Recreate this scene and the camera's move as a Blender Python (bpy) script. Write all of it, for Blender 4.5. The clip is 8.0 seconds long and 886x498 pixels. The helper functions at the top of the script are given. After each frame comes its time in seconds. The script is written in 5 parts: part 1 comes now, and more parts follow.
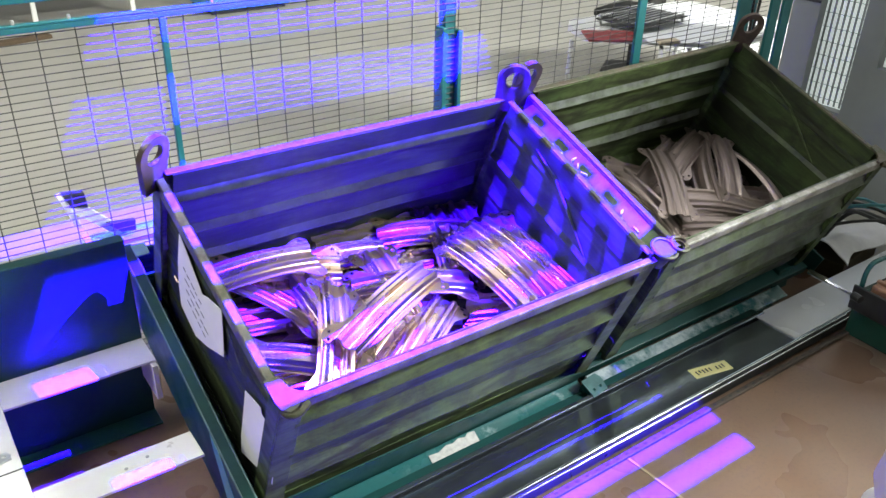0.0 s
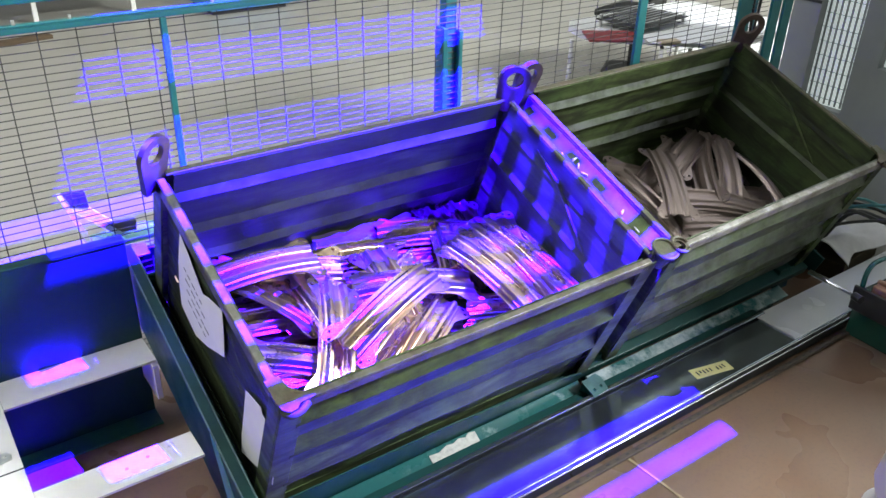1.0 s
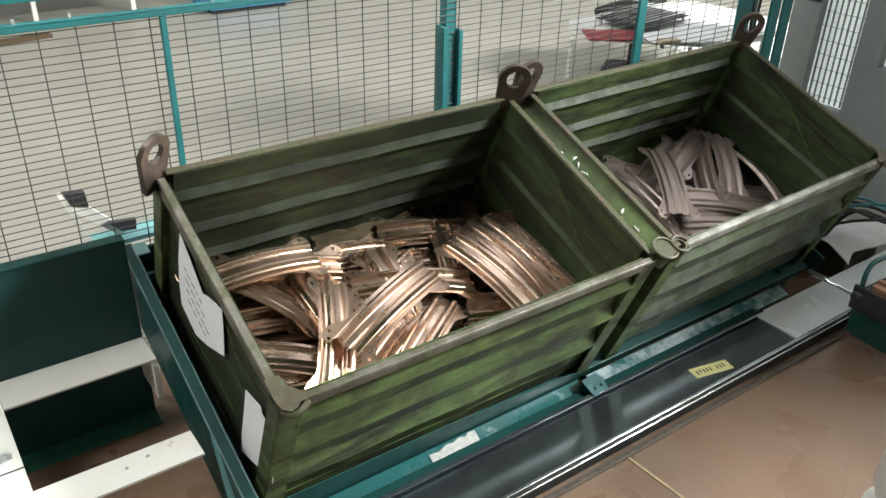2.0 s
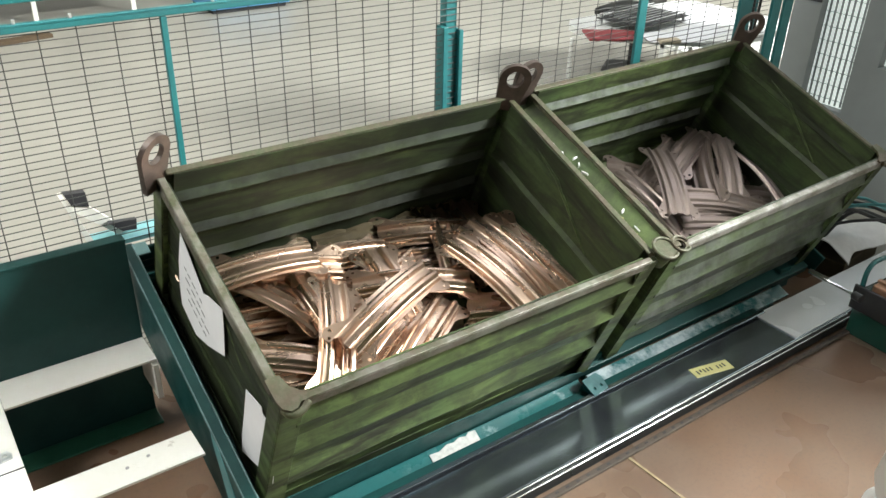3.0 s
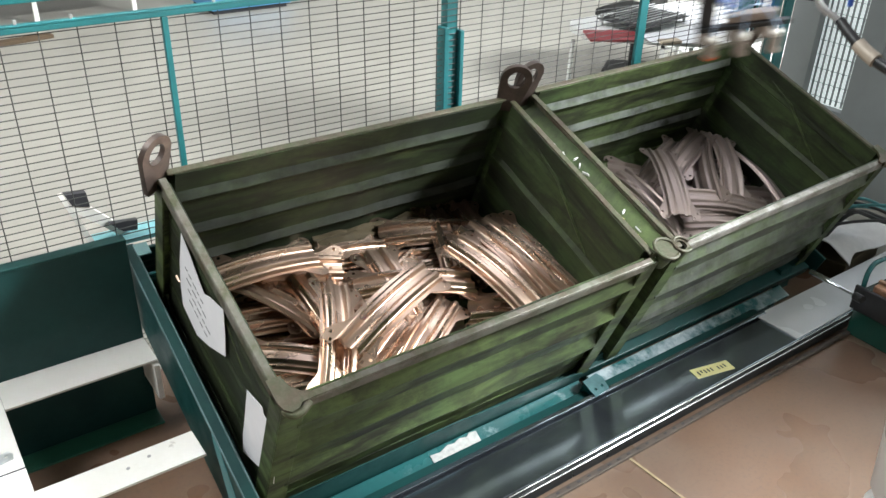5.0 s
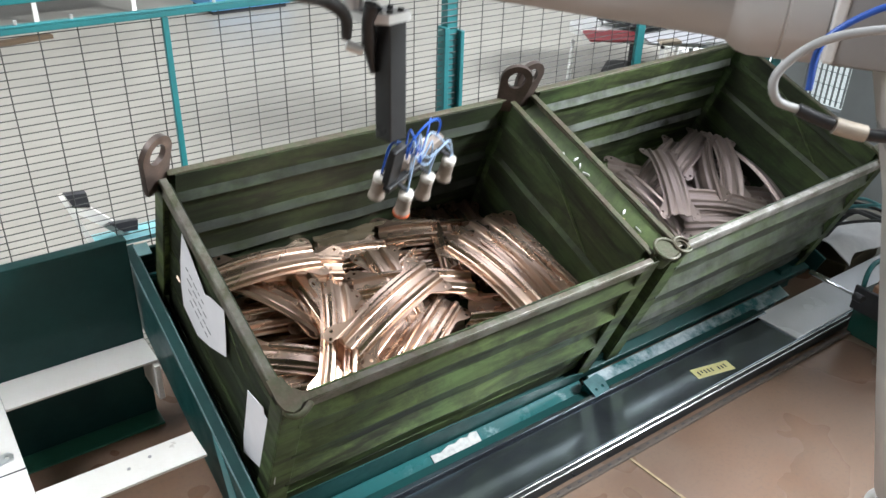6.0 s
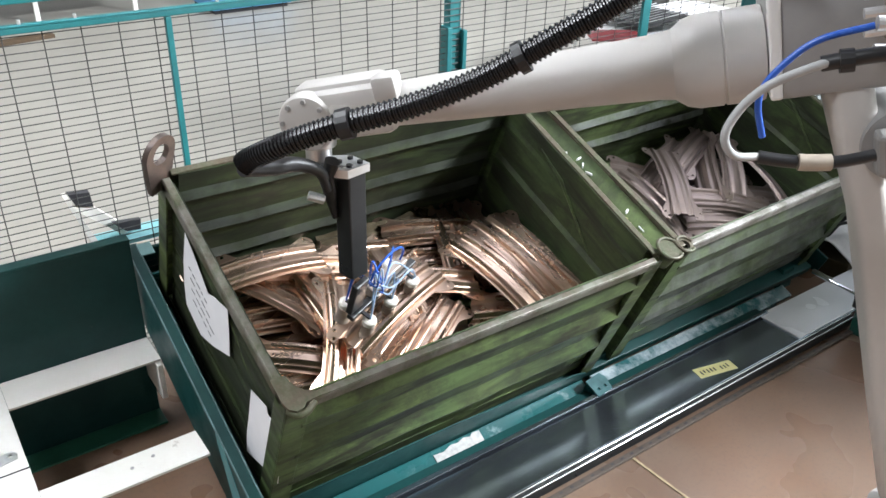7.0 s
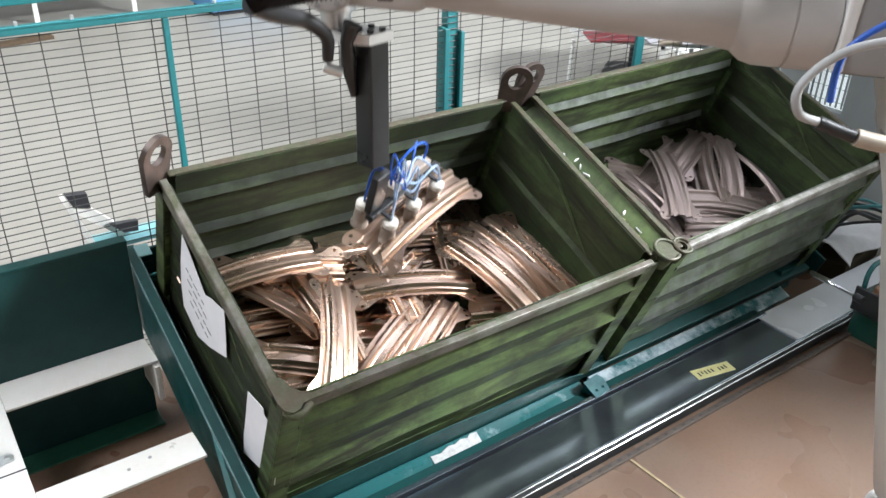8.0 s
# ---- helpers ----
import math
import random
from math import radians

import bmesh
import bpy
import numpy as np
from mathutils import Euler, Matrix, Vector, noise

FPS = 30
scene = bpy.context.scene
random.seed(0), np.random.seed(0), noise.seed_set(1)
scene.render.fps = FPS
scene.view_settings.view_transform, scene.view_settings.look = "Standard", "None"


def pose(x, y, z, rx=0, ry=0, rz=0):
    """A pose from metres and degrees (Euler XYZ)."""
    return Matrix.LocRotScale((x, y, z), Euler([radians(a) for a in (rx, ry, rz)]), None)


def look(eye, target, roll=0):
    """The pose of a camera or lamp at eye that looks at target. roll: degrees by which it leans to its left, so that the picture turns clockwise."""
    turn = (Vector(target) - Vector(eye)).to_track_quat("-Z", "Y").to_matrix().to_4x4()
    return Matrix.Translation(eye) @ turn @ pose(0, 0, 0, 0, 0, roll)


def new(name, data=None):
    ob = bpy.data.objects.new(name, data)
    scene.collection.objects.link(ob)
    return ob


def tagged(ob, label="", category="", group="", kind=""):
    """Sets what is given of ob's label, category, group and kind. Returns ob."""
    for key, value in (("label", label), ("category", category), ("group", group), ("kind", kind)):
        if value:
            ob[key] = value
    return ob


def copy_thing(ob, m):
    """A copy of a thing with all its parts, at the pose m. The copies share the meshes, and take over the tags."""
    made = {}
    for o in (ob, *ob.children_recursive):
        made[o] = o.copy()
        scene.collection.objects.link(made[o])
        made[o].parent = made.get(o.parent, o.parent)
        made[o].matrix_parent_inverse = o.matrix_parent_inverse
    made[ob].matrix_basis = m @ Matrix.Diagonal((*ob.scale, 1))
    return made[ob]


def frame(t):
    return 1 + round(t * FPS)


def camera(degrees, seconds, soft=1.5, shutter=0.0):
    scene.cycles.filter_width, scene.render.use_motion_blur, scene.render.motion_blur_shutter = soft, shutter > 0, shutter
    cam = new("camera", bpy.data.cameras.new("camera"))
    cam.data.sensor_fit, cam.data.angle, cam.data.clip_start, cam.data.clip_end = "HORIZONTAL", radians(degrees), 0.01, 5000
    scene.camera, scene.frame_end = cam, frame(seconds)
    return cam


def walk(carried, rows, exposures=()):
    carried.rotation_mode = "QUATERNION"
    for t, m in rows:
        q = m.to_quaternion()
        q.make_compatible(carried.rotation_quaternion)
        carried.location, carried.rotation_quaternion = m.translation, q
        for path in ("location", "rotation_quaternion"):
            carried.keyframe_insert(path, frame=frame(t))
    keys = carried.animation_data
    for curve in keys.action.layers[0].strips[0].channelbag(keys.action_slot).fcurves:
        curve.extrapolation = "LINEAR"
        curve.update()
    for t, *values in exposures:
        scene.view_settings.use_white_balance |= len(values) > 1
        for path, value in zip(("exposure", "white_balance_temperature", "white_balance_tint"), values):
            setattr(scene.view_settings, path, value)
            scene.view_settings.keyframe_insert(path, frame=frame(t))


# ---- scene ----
cam = camera(56.6, 8.0, shutter=0.5)
EYE = Vector((-0.582, -1.389, 1.878))
AHEAD = Vector((0.51370, 0.70617, -0.48727))
ASIDE = Vector((0.81627, -0.57717, 0.02408))
UPWARD = Vector((0.26424, 0.41012, 0.87292))


def view(slide, pan, nod):
    """The held camera: slide in metres to its left, pan and nod in thousandths of a radian."""
    eye = EYE - ASIDE * slide
    return look(eye, eye + (AHEAD - ASIDE * pan / 1000 + UPWARD * nod / 1000) * 2, 1.58)


walk(cam, [
    (0.0, view(-0.001, -0.6, 0.6)), (0.5, view(-0.001, -0.4, 0.7)), (1.0, view(-0.001, 0.0, 0.8)), (1.5, view(-0.001, -0.2, 0.0)),
    (3.0, view(0, 0, -0.3)), (3.5, view(0, 0, 0)), (4.0, view(0.0005, 0.6, 0.4)), (4.5, view(0.001, 0.6, 0.3)),
    (5.8, view(0.003, 0.1, 0.7)), (6.0, view(0.005, -0.3, 0.7)), (6.5, view(0.008, -0.4, 0.4)), (7.0, view(0.012, 0.5, 0.0)),
    (7.5, view(0.010, 0.1, 0.6)), (8.0, view(0.004, 0.4, 1.6)),
], exposures=[(0.0, -0.35, 6500, 10), (0.3, -0.4, 6400, 10), (0.6, -0.55, 6300, 11), (1.2, -0.5, 6400, 10), (1.4, -0.45, 6500, 10), (1.7, -0.38, 6500, 10),
                (3.0, 0.0, 6500, 10), (4.0, 0.0, 6450, 10), (4.7, 0.0, 6300, 12), (5.8, -0.03, 6050, 15), (8.0, 0.03, 6020, 16)])

# ---- light ----
world = bpy.data.worlds.new("world")
scene.world = world
world.use_nodes = True
wn = world.node_tree
sky = wn.nodes.new("ShaderNodeTexSky")
sky.sky_type = "NISHITA"
sky.sun_disc = False
sky.sun_elevation, sky.sun_rotation = radians(38), radians(70)
wn.links.new(sky.outputs[0], wn.nodes["Background"].inputs[0])
wn.nodes["Background"].inputs[1].default_value = 0.08


def area(name, eye, target, sx, sy, watts, colour):
    d = bpy.data.lights.new(name, "AREA")
    d.shape, d.size, d.size_y, d.energy, d.color = "RECTANGLE", sx, sy, watts, colour
    ob = new(name, d)
    ob.matrix_world = look(eye, target)
    return ob


# daylight in the unseen skylights of the hall, and the projector's lamp
SKYLIGHT_EAST = area("skylight_light", (8.0, -4.9, 6.9), (8.0, -4.9, 0), 2.4, 1.6, 5400, (0.96, 1.0, 0.96))
SKYLIGHT_BACK = area("skylight_light", (-1.5, 3.6, 6.9), (-1.5, 3.6, 0), 3.6, 2.4, 380, (0.97, 1.0, 0.93))
# unseen skylight added here to brighten the brackets but not the walls
SKYLIGHT_NORTH = area("skylight_light", (5.0, 2.3, 6.9), (5.0, 2.3, 0), 4.4, 3.4, 130, (0.96, 0.98, 1.0))
SKYLIGHT_WEST = area("skylight_light", (-4.6, 0.6, 6.9), (-4.6, 0.6, 0), 2.6, 2.2, 500, (0.98, 1.0, 0.96))
PROJECTOR_EYE = Vector((0.75, 0.0, 2.80))
beam_data = bpy.data.lights.new("projector_light", "SPOT")
beam_data.energy, beam_data.color, beam_data.spot_size, beam_data.spot_blend = 57000, (0.019, 0.0006, 1.0), radians(84), 0.1
beam_data.shadow_soft_size = 0.0005
PROJECTOR_LIGHT = new("projector_light", beam_data)
PROJECTOR_LIGHT.matrix_world = Matrix.Translation(PROJECTOR_EYE) @ pose(0, 0, 0, 21.75)


# ---- materials ----
class Nodes:
    """A small builder of node materials."""

    def __init__(self, name):
        self.mat = bpy.data.materials.new(name)
        self.mat.use_nodes = True
        self.tree = self.mat.node_tree
        self.bsdf = self.tree.nodes["Principled BSDF"]
        self.coord = self.tree.nodes.new("ShaderNodeTexCoord").outputs["Object"]

    def add(self, kind, **values):
        n = self.tree.nodes.new(kind)
        for key, value in values.items():
            n.inputs[key.replace("_", " ")].default_value = value
        return n

    def link(self, a, b):
        self.tree.links.new(a, b)

    def stretch(self, sx, sy, sz):
        n = self.add("ShaderNodeMapping", Scale=(sx, sy, sz))
        self.link(self.coord, n.inputs["Vector"])
        return n.outputs[0]

    def noise(self, scale, detail=4.0, rough=0.6, coord=None, distortion=0.0):
        n = self.add("ShaderNodeTexNoise", Scale=scale, Detail=detail, Roughness=rough, Distortion=distortion)
        self.link(coord or self.coord, n.inputs["Vector"])
        return n.outputs["Fac"]

    def ramp(self, fac, a, b, lo=0.0, hi=1.0):
        n = self.add("ShaderNodeMapRange")
        n.inputs["From Min"].default_value, n.inputs["From Max"].default_value = a, b
        n.inputs["To Min"].default_value, n.inputs["To Max"].default_value = lo, hi
        self.link(fac, n.inputs["Value"])
        return n.outputs[0]

    def mix(self, fac, a, b):
        n = self.tree.nodes.new("ShaderNodeMix")
        n.data_type = "RGBA"
        if isinstance(fac, float):
            n.inputs[0].default_value = fac
        else:
            self.link(fac, n.inputs[0])
        for i, c in ((6, a), (7, b)):
            if isinstance(c, tuple):
                n.inputs[i].default_value = (*c, 1)
            else:
                self.link(c, n.inputs[i])
        return n.outputs[2]

    def colour(self, c):
        if isinstance(c, tuple):
            self.bsdf.inputs["Base Color"].default_value = (*c, 1)
        else:
            self.link(c, self.bsdf.inputs["Base Color"])

    def value(self, name, v):
        if isinstance(v, (int, float)):
            self.bsdf.inputs[name].default_value = v
        else:
            self.link(v, self.bsdf.inputs[name])

    def bump(self, fac, strength=0.2, distance=0.002):
        n = self.add("ShaderNodeBump", Strength=strength, Distance=distance)
        self.link(fac, n.inputs["Height"])
        self.link(n.outputs[0], self.bsdf.inputs["Normal"])


def painted(name, base, dark, rough=0.5, wear=(0.60, 0.72), worn=(0.16, 0.12, 0.09), spec=0.4, scale=3.0):
    """Painted steel with grime, worn spots down to rusty metal and fine scratches."""
    m = Nodes(name)
    grime = m.ramp(m.noise(scale, 6, 0.65), 0.38, 0.68)
    fine = m.noise(scale * 22, 3, 0.6)
    worn_fac = m.ramp(m.noise(scale * 5, 7, 0.7), wear[0], wear[1])
    col = m.mix(grime, base, dark)
    tint = m.mix(m.ramp(fine, 0.3, 0.7, 0.0, 0.35), col, dark)
    m.colour(m.mix(worn_fac, tint, worn))
    m.value("Roughness", m.ramp(grime, 0, 1, rough - 0.1, rough + 0.15))
    m.value("Specular IOR Level", spec)
    m.bump(fine, 0.15, 0.001)
    return m.mat


def plain(name, base, rough=0.5, metal=0.0, vary=0.15, scale=30.0, bump=0.08):
    m = Nodes(name)
    n = m.noise(scale, 4, 0.6)
    dark = tuple(c * (1 - 2 * vary) for c in base)
    m.colour(m.mix(m.ramp(n, 0.3, 0.75), base, dark))
    m.value("Roughness", m.ramp(m.noise(scale * 0.3, 3), 0.3, 0.7, max(0.03, rough - 0.08), min(1, rough + 0.08)))
    m.value("Metallic", metal)
    m.bump(n, bump, 0.001)
    return m.mat


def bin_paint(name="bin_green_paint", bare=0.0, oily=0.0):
    """Old olive-green paint, oily black smears along the sheet, scratches down to rust; bare: how far it is scuffed to
    grey steel; oily: how far oil and painted-in shade darken it.
    """
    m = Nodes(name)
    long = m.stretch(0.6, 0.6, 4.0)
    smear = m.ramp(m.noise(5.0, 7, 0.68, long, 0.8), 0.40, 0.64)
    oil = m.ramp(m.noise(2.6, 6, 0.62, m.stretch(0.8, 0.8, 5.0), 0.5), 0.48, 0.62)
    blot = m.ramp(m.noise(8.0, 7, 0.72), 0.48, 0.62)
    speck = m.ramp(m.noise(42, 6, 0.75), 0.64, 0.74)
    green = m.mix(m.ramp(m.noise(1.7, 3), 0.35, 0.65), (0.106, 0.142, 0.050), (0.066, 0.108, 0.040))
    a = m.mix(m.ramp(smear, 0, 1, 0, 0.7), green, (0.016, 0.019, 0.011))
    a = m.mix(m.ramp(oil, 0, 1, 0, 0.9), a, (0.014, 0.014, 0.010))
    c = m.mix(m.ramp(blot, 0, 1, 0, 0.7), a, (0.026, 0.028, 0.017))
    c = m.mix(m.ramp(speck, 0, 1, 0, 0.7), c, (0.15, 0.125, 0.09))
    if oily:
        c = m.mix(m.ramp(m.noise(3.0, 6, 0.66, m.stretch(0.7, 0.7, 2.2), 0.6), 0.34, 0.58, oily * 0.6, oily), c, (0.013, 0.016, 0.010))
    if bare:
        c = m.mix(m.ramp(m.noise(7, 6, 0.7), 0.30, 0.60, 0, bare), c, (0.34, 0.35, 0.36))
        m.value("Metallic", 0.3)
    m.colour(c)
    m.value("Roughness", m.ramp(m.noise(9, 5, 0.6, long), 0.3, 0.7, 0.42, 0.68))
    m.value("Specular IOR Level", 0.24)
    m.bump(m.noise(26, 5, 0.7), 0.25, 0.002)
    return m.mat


def rim_steel(name="worn_rim_steel", bare=0.0):
    m = Nodes(name)
    f = m.ramp(m.noise(9, 7, 0.72), 0.40, 0.62)
    g = m.ramp(m.noise(60, 5, 0.7), 0.45, 0.7)
    c = m.mix(f, (0.070, 0.052, 0.032), (0.050, 0.064, 0.026))
    if bare:
        c = m.mix(m.ramp(m.noise(6, 6, 0.7), 0.44, 0.58, max(0.0, bare - 0.6), bare), c, (0.40, 0.39, 0.37))
    m.colour(m.mix(m.ramp(g, 0, 1, 0, 0.35), c, (0.17, 0.145, 0.12)))
    m.value("Roughness", m.ramp(f, 0, 1, 0.42, 0.6))
    m.value("Metallic", 0.15)
    m.bump(g, 0.3, 0.001)
    return m.mat


def bracket_steel(name, a, b, rough, metal=0.9):
    """Pressed sheet steel with a thin film of oil, each piece a little different."""
    m = Nodes(name)
    rnd = m.add("ShaderNodeObjectInfo").outputs["Random"]
    brushed = m.noise(60, 3, 0.5, m.stretch(1, 6, 6))
    stain = m.ramp(m.noise(5, 3, 0.5), 0.40, 0.75)
    c = m.mix(stain, a, b)
    c2 = m.mix(m.ramp(rnd, 0, 1, 0, 0.5), c, tuple(x * 0.6 for x in b))
    m.colour(m.mix(m.ramp(brushed, 0.3, 0.7, 0, 0.12), c2, tuple(x * 0.7 for x in a)))
    m.value("Metallic", metal)
    m.value("Roughness", m.ramp(stain, 0, 1, rough - 0.04, rough + 0.08))
    m.bump(brushed, 0.02, 0.0003)
    return m.mat


def floor_paint():
    m = Nodes("brown_floor_paint")
    big = m.ramp(m.noise(1.3, 2, 0.45), 0.28, 0.72)
    c = m.mix(big, (0.200, 0.116, 0.070), (0.140, 0.088, 0.060))
    dust = m.ramp(m.noise(3.5, 3, 0.5), 0.35, 0.85)
    c = m.mix(m.ramp(dust, 0, 1, 0, 0.4), c, (0.23, 0.19, 0.155))
    m.colour(m.mix(m.ramp(m.noise(70, 4, 0.7), 0.5, 0.8, 0, 0.5), c, (0.09, 0.07, 0.06)))
    m.value("Roughness", m.ramp(m.noise(2.2, 3, 0.5), 0.30, 0.70, 0.22, 0.40))
    m.bump(m.noise(40, 4), 0.08, 0.001)
    return m.mat


def concrete():
    m = Nodes("grey_concrete_floor")
    big = m.ramp(m.noise(0.6, 5, 0.6), 0.35, 0.65)
    c = m.mix(big, (0.355, 0.335, 0.29), (0.29, 0.275, 0.24))
    c = m.mix(m.ramp(m.noise(3.5, 7, 0.7), 0.5, 0.75, 0, 0.5), c, (0.27, 0.25, 0.21))
    m.colour(m.mix(m.ramp(m.noise(60, 3, 0.7), 0.5, 0.8, 0, 0.35), c, (0.20, 0.19, 0.17)))
    m.value("Roughness", m.ramp(m.noise(1.3, 5, 0.6), 0.3, 0.7, 0.28, 0.5))
    m.bump(m.noise(35, 4), 0.1, 0.001)
    return m.mat


BIN = bin_paint()
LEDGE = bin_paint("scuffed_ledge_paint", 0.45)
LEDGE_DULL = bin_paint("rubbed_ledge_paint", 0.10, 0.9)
# two darker copies of the bin paint: oil, plus wall shade put into the colour
BIN_SHADED_OILY = bin_paint("shaded_oily_green_paint", 0.0, 0.84)
BIN_SHADED_GRIMY = bin_paint("shaded_grimy_green_paint", 0.0, 0.60)
# paler copy for the second bin's front: scuffs plus a painted-in sheen
BIN_SCUFFED_SHEEN = bin_paint("scuffed_green_sheen_paint", 0.28)
RIM = rim_steel()
# second bin's front rim: rubbed steel, its bright reflection put into the colour
RIM_BARE_SHEEN = rim_steel("rubbed_rim_sheen_steel", 0.85)
RIM_CHIPPED = rim_steel("chipped_rim_steel", 0.24)
LUG = plain("rusty_lug_steel", (0.115, 0.085, 0.072), 0.42, 0.35, 0.3, 24.0, 0.3)
BRACKET = bracket_steel("oiled_pressed_steel", (0.70, 0.515, 0.400), (0.54, 0.385, 0.290), 0.30, 1.0)
BRACKET_DULL = bracket_steel("dull_pressed_steel", (0.37, 0.295, 0.268), (0.28, 0.218, 0.198), 0.40, 0.7)
TEAL = painted("teal_fence_paint", (0.032, 0.205, 0.215), (0.022, 0.135, 0.145), 0.42, (0.68, 0.78), (0.30, 0.33, 0.31))
TEAL_DARK = painted("dark_teal_paint", (0.011, 0.060, 0.056), (0.008, 0.040, 0.039), 0.45, (0.68, 0.80), (0.05, 0.08, 0.08), 0.28)
TEAL_WORN = painted("worn_teal_paint", (0.014, 0.098, 0.099), (0.010, 0.062, 0.065), 0.34, (0.60, 0.80), (0.30, 0.37, 0.39), scale=2.2)
# pale patches: rubbed paint together with a painted-in bluish reflection
TEAL_RUBBED_SHEEN = painted("rubbed_teal_sheen_paint", (0.030, 0.125, 0.130), (0.016, 0.070, 0.076), 0.22, (0.42, 0.60), (0.36, 0.42, 0.45), scale=1.4)
CREAM = painted("cream_painted_steel", (0.84, 0.83, 0.79), (0.76, 0.74, 0.68), 0.45, (0.66, 0.76), (0.35, 0.31, 0.26))
WIRE = plain("dark_wire", (0.060, 0.060, 0.056), 0.6, 0.0)
GALV = plain("bare_steel_sheet", (0.47, 0.53, 0.61), 0.15, 0.95, 0.22, 2.5)
CHROME = plain("bright_steel", (0.70, 0.71, 0.72), 0.16, 1.0, 0.05)
ALU = plain("milled_aluminium", (0.74, 0.74, 0.74), 0.34, 0.75, 0.05)
BLACK = plain("black_plastic", (0.018, 0.018, 0.019), 0.38, 0.0, 0.2)
HOSE_BLACK = plain("glossy_black_hose", (0.014, 0.014, 0.015), 0.20, 0.0, 0.1)
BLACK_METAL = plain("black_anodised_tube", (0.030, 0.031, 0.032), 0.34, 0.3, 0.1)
ROBOT = plain("pale_grey_robot_paint", (0.50, 0.48, 0.455), 0.38, 0.0, 0.04, 6.0, 0.03)
ROBOT_DARK = plain("grey_robot_casting", (0.30, 0.295, 0.285), 0.45, 0.0, 0.08, 8.0)
PAPER = plain("white_paper", (0.78, 0.78, 0.80), 0.8, 0.0, 0.03, 14.0)
INK = plain("black_ink", (0.03, 0.03, 0.035), 0.7)
YELLOW = plain("yellow_sticker", (0.58, 0.54, 0.25), 0.6, 0.0, 0.06)
BLUE_TUBE = plain("blue_air_hose", (0.025, 0.10, 0.46), 0.3, 0.0, 0.05)
PALE_TUBE = plain("pale_blue_air_hose", (0.38, 0.52, 0.72), 0.3, 0.0, 0.05)
GREY_TUBE = plain("grey_cable_sleeve", (0.38, 0.38, 0.375), 0.5, 0.0, 0.06)
CUP = plain("cream_rubber_cup", (0.62, 0.59, 0.53), 0.5, 0.0, 0.05)
ORANGE = plain("orange_rubber", (0.70, 0.12, 0.03), 0.5)
CLOUDY = plain("grey_cup_body", (0.30, 0.25, 0.21), 0.4, 0.2, 0.1)
RED = plain("red_folder", (0.32, 0.045, 0.05), 0.5)
WHITE = plain("white_table_top", (0.80, 0.80, 0.78), 0.35, 0.0, 0.03)
CARDBOARD = plain("brown_card", (0.048, 0.034, 0.012), 0.9, 0.0, 0.2, 9.0)
BLUE_CRATE = plain("blue_crate", (0.12, 0.33, 0.62), 0.5, 0.0, 0.08)
GREY_WALL = plain("grey_panel", (0.27, 0.29, 0.29), 0.5, 0.0, 0.1, 3.0)
HALL = plain("hall_wall_paint", (0.30, 0.30, 0.285), 0.8, 0.0, 0.06, 1.0)
COPPER = plain("brown_copper_block", (0.36, 0.20, 0.12), 0.42, 0.5, 0.2)
RAG = plain("white_cloth", (0.72, 0.71, 0.72), 0.9, 0.0, 0.06)
BEIGE = plain("beige_connector", (0.42, 0.36, 0.29), 0.45, 0.1, 0.1)
CRUMB = plain("dirty_yellow_crumb", (0.26, 0.25, 0.10), 0.8)
HOSE_TEAL = plain("teal_hose", (0.05, 0.22, 0.24), 0.4)


def glow(name, colour, strength):
    m = Nodes(name)
    m.colour(colour)
    m.bsdf.inputs["Emission Color"].default_value = (*colour, 1)
    m.bsdf.inputs["Emission Strength"].default_value = strength
    return m.mat


WINDOW_GLOW = glow("bright_translucent_sheet", (0.88, 0.96, 0.93), 0.50)


# ---- builders ----
def part(name, bm, material, parent=None, label="", smooth=False):
    """Links a bmesh as one mesh object, under a thing or a part where one is given."""
    me = bpy.data.meshes.new(name)
    bm.normal_update()
    bm.to_mesh(me)
    bm.free()
    me.materials.append(material)
    if smooth:
        for f in me.polygons:
            f.use_smooth = True
        me.set_sharp_from_angle(angle=radians(38))
    ob = new(name, me)
    if parent is not None:
        ob.parent = parent
    if label:
        tagged(ob, label)
    return ob


def thing(name, label, category, m=None, group="", kind=""):
    ob = new(name)
    ob.empty_display_size = 0.05
    if m is not None:
        ob.matrix_world = m
    return tagged(ob, label, category, group, kind)


def add_box(bm, x0, x1, y0, y1, z0, z1, bevel=0.0, m=None):
    vs = [bm.verts.new(p) for p in ((x0, y0, z0), (x1, y0, z0), (x1, y1, z0), (x0, y1, z0), (x0, y0, z1), (x1, y0, z1), (x1, y1, z1), (x0, y1, z1))]
    fs = [bm.faces.new([vs[i] for i in q]) for q in ((0, 3, 2, 1), (4, 5, 6, 7), (0, 1, 5, 4), (1, 2, 6, 5), (2, 3, 7, 6), (3, 0, 4, 7))]
    if bevel > 0:
        edges = list({e for f in fs for e in f.edges})
        r = bmesh.ops.bevel(bm, geom=edges, offset=bevel, segments=2, profile=0.5, affect="EDGES")
        vs = list({v for f in r["faces"] for v in f.verts} | {v for v in vs if v.is_valid})
    if m is not None:
        bmesh.ops.transform(bm, matrix=m, verts=[v for v in vs if v.is_valid])
    return vs


def box(x0, x1, y0, y1, z0, z1, bevel=0.0):
    bm = bmesh.new()
    add_box(bm, x0, x1, y0, y1, z0, z1, bevel)
    return bm


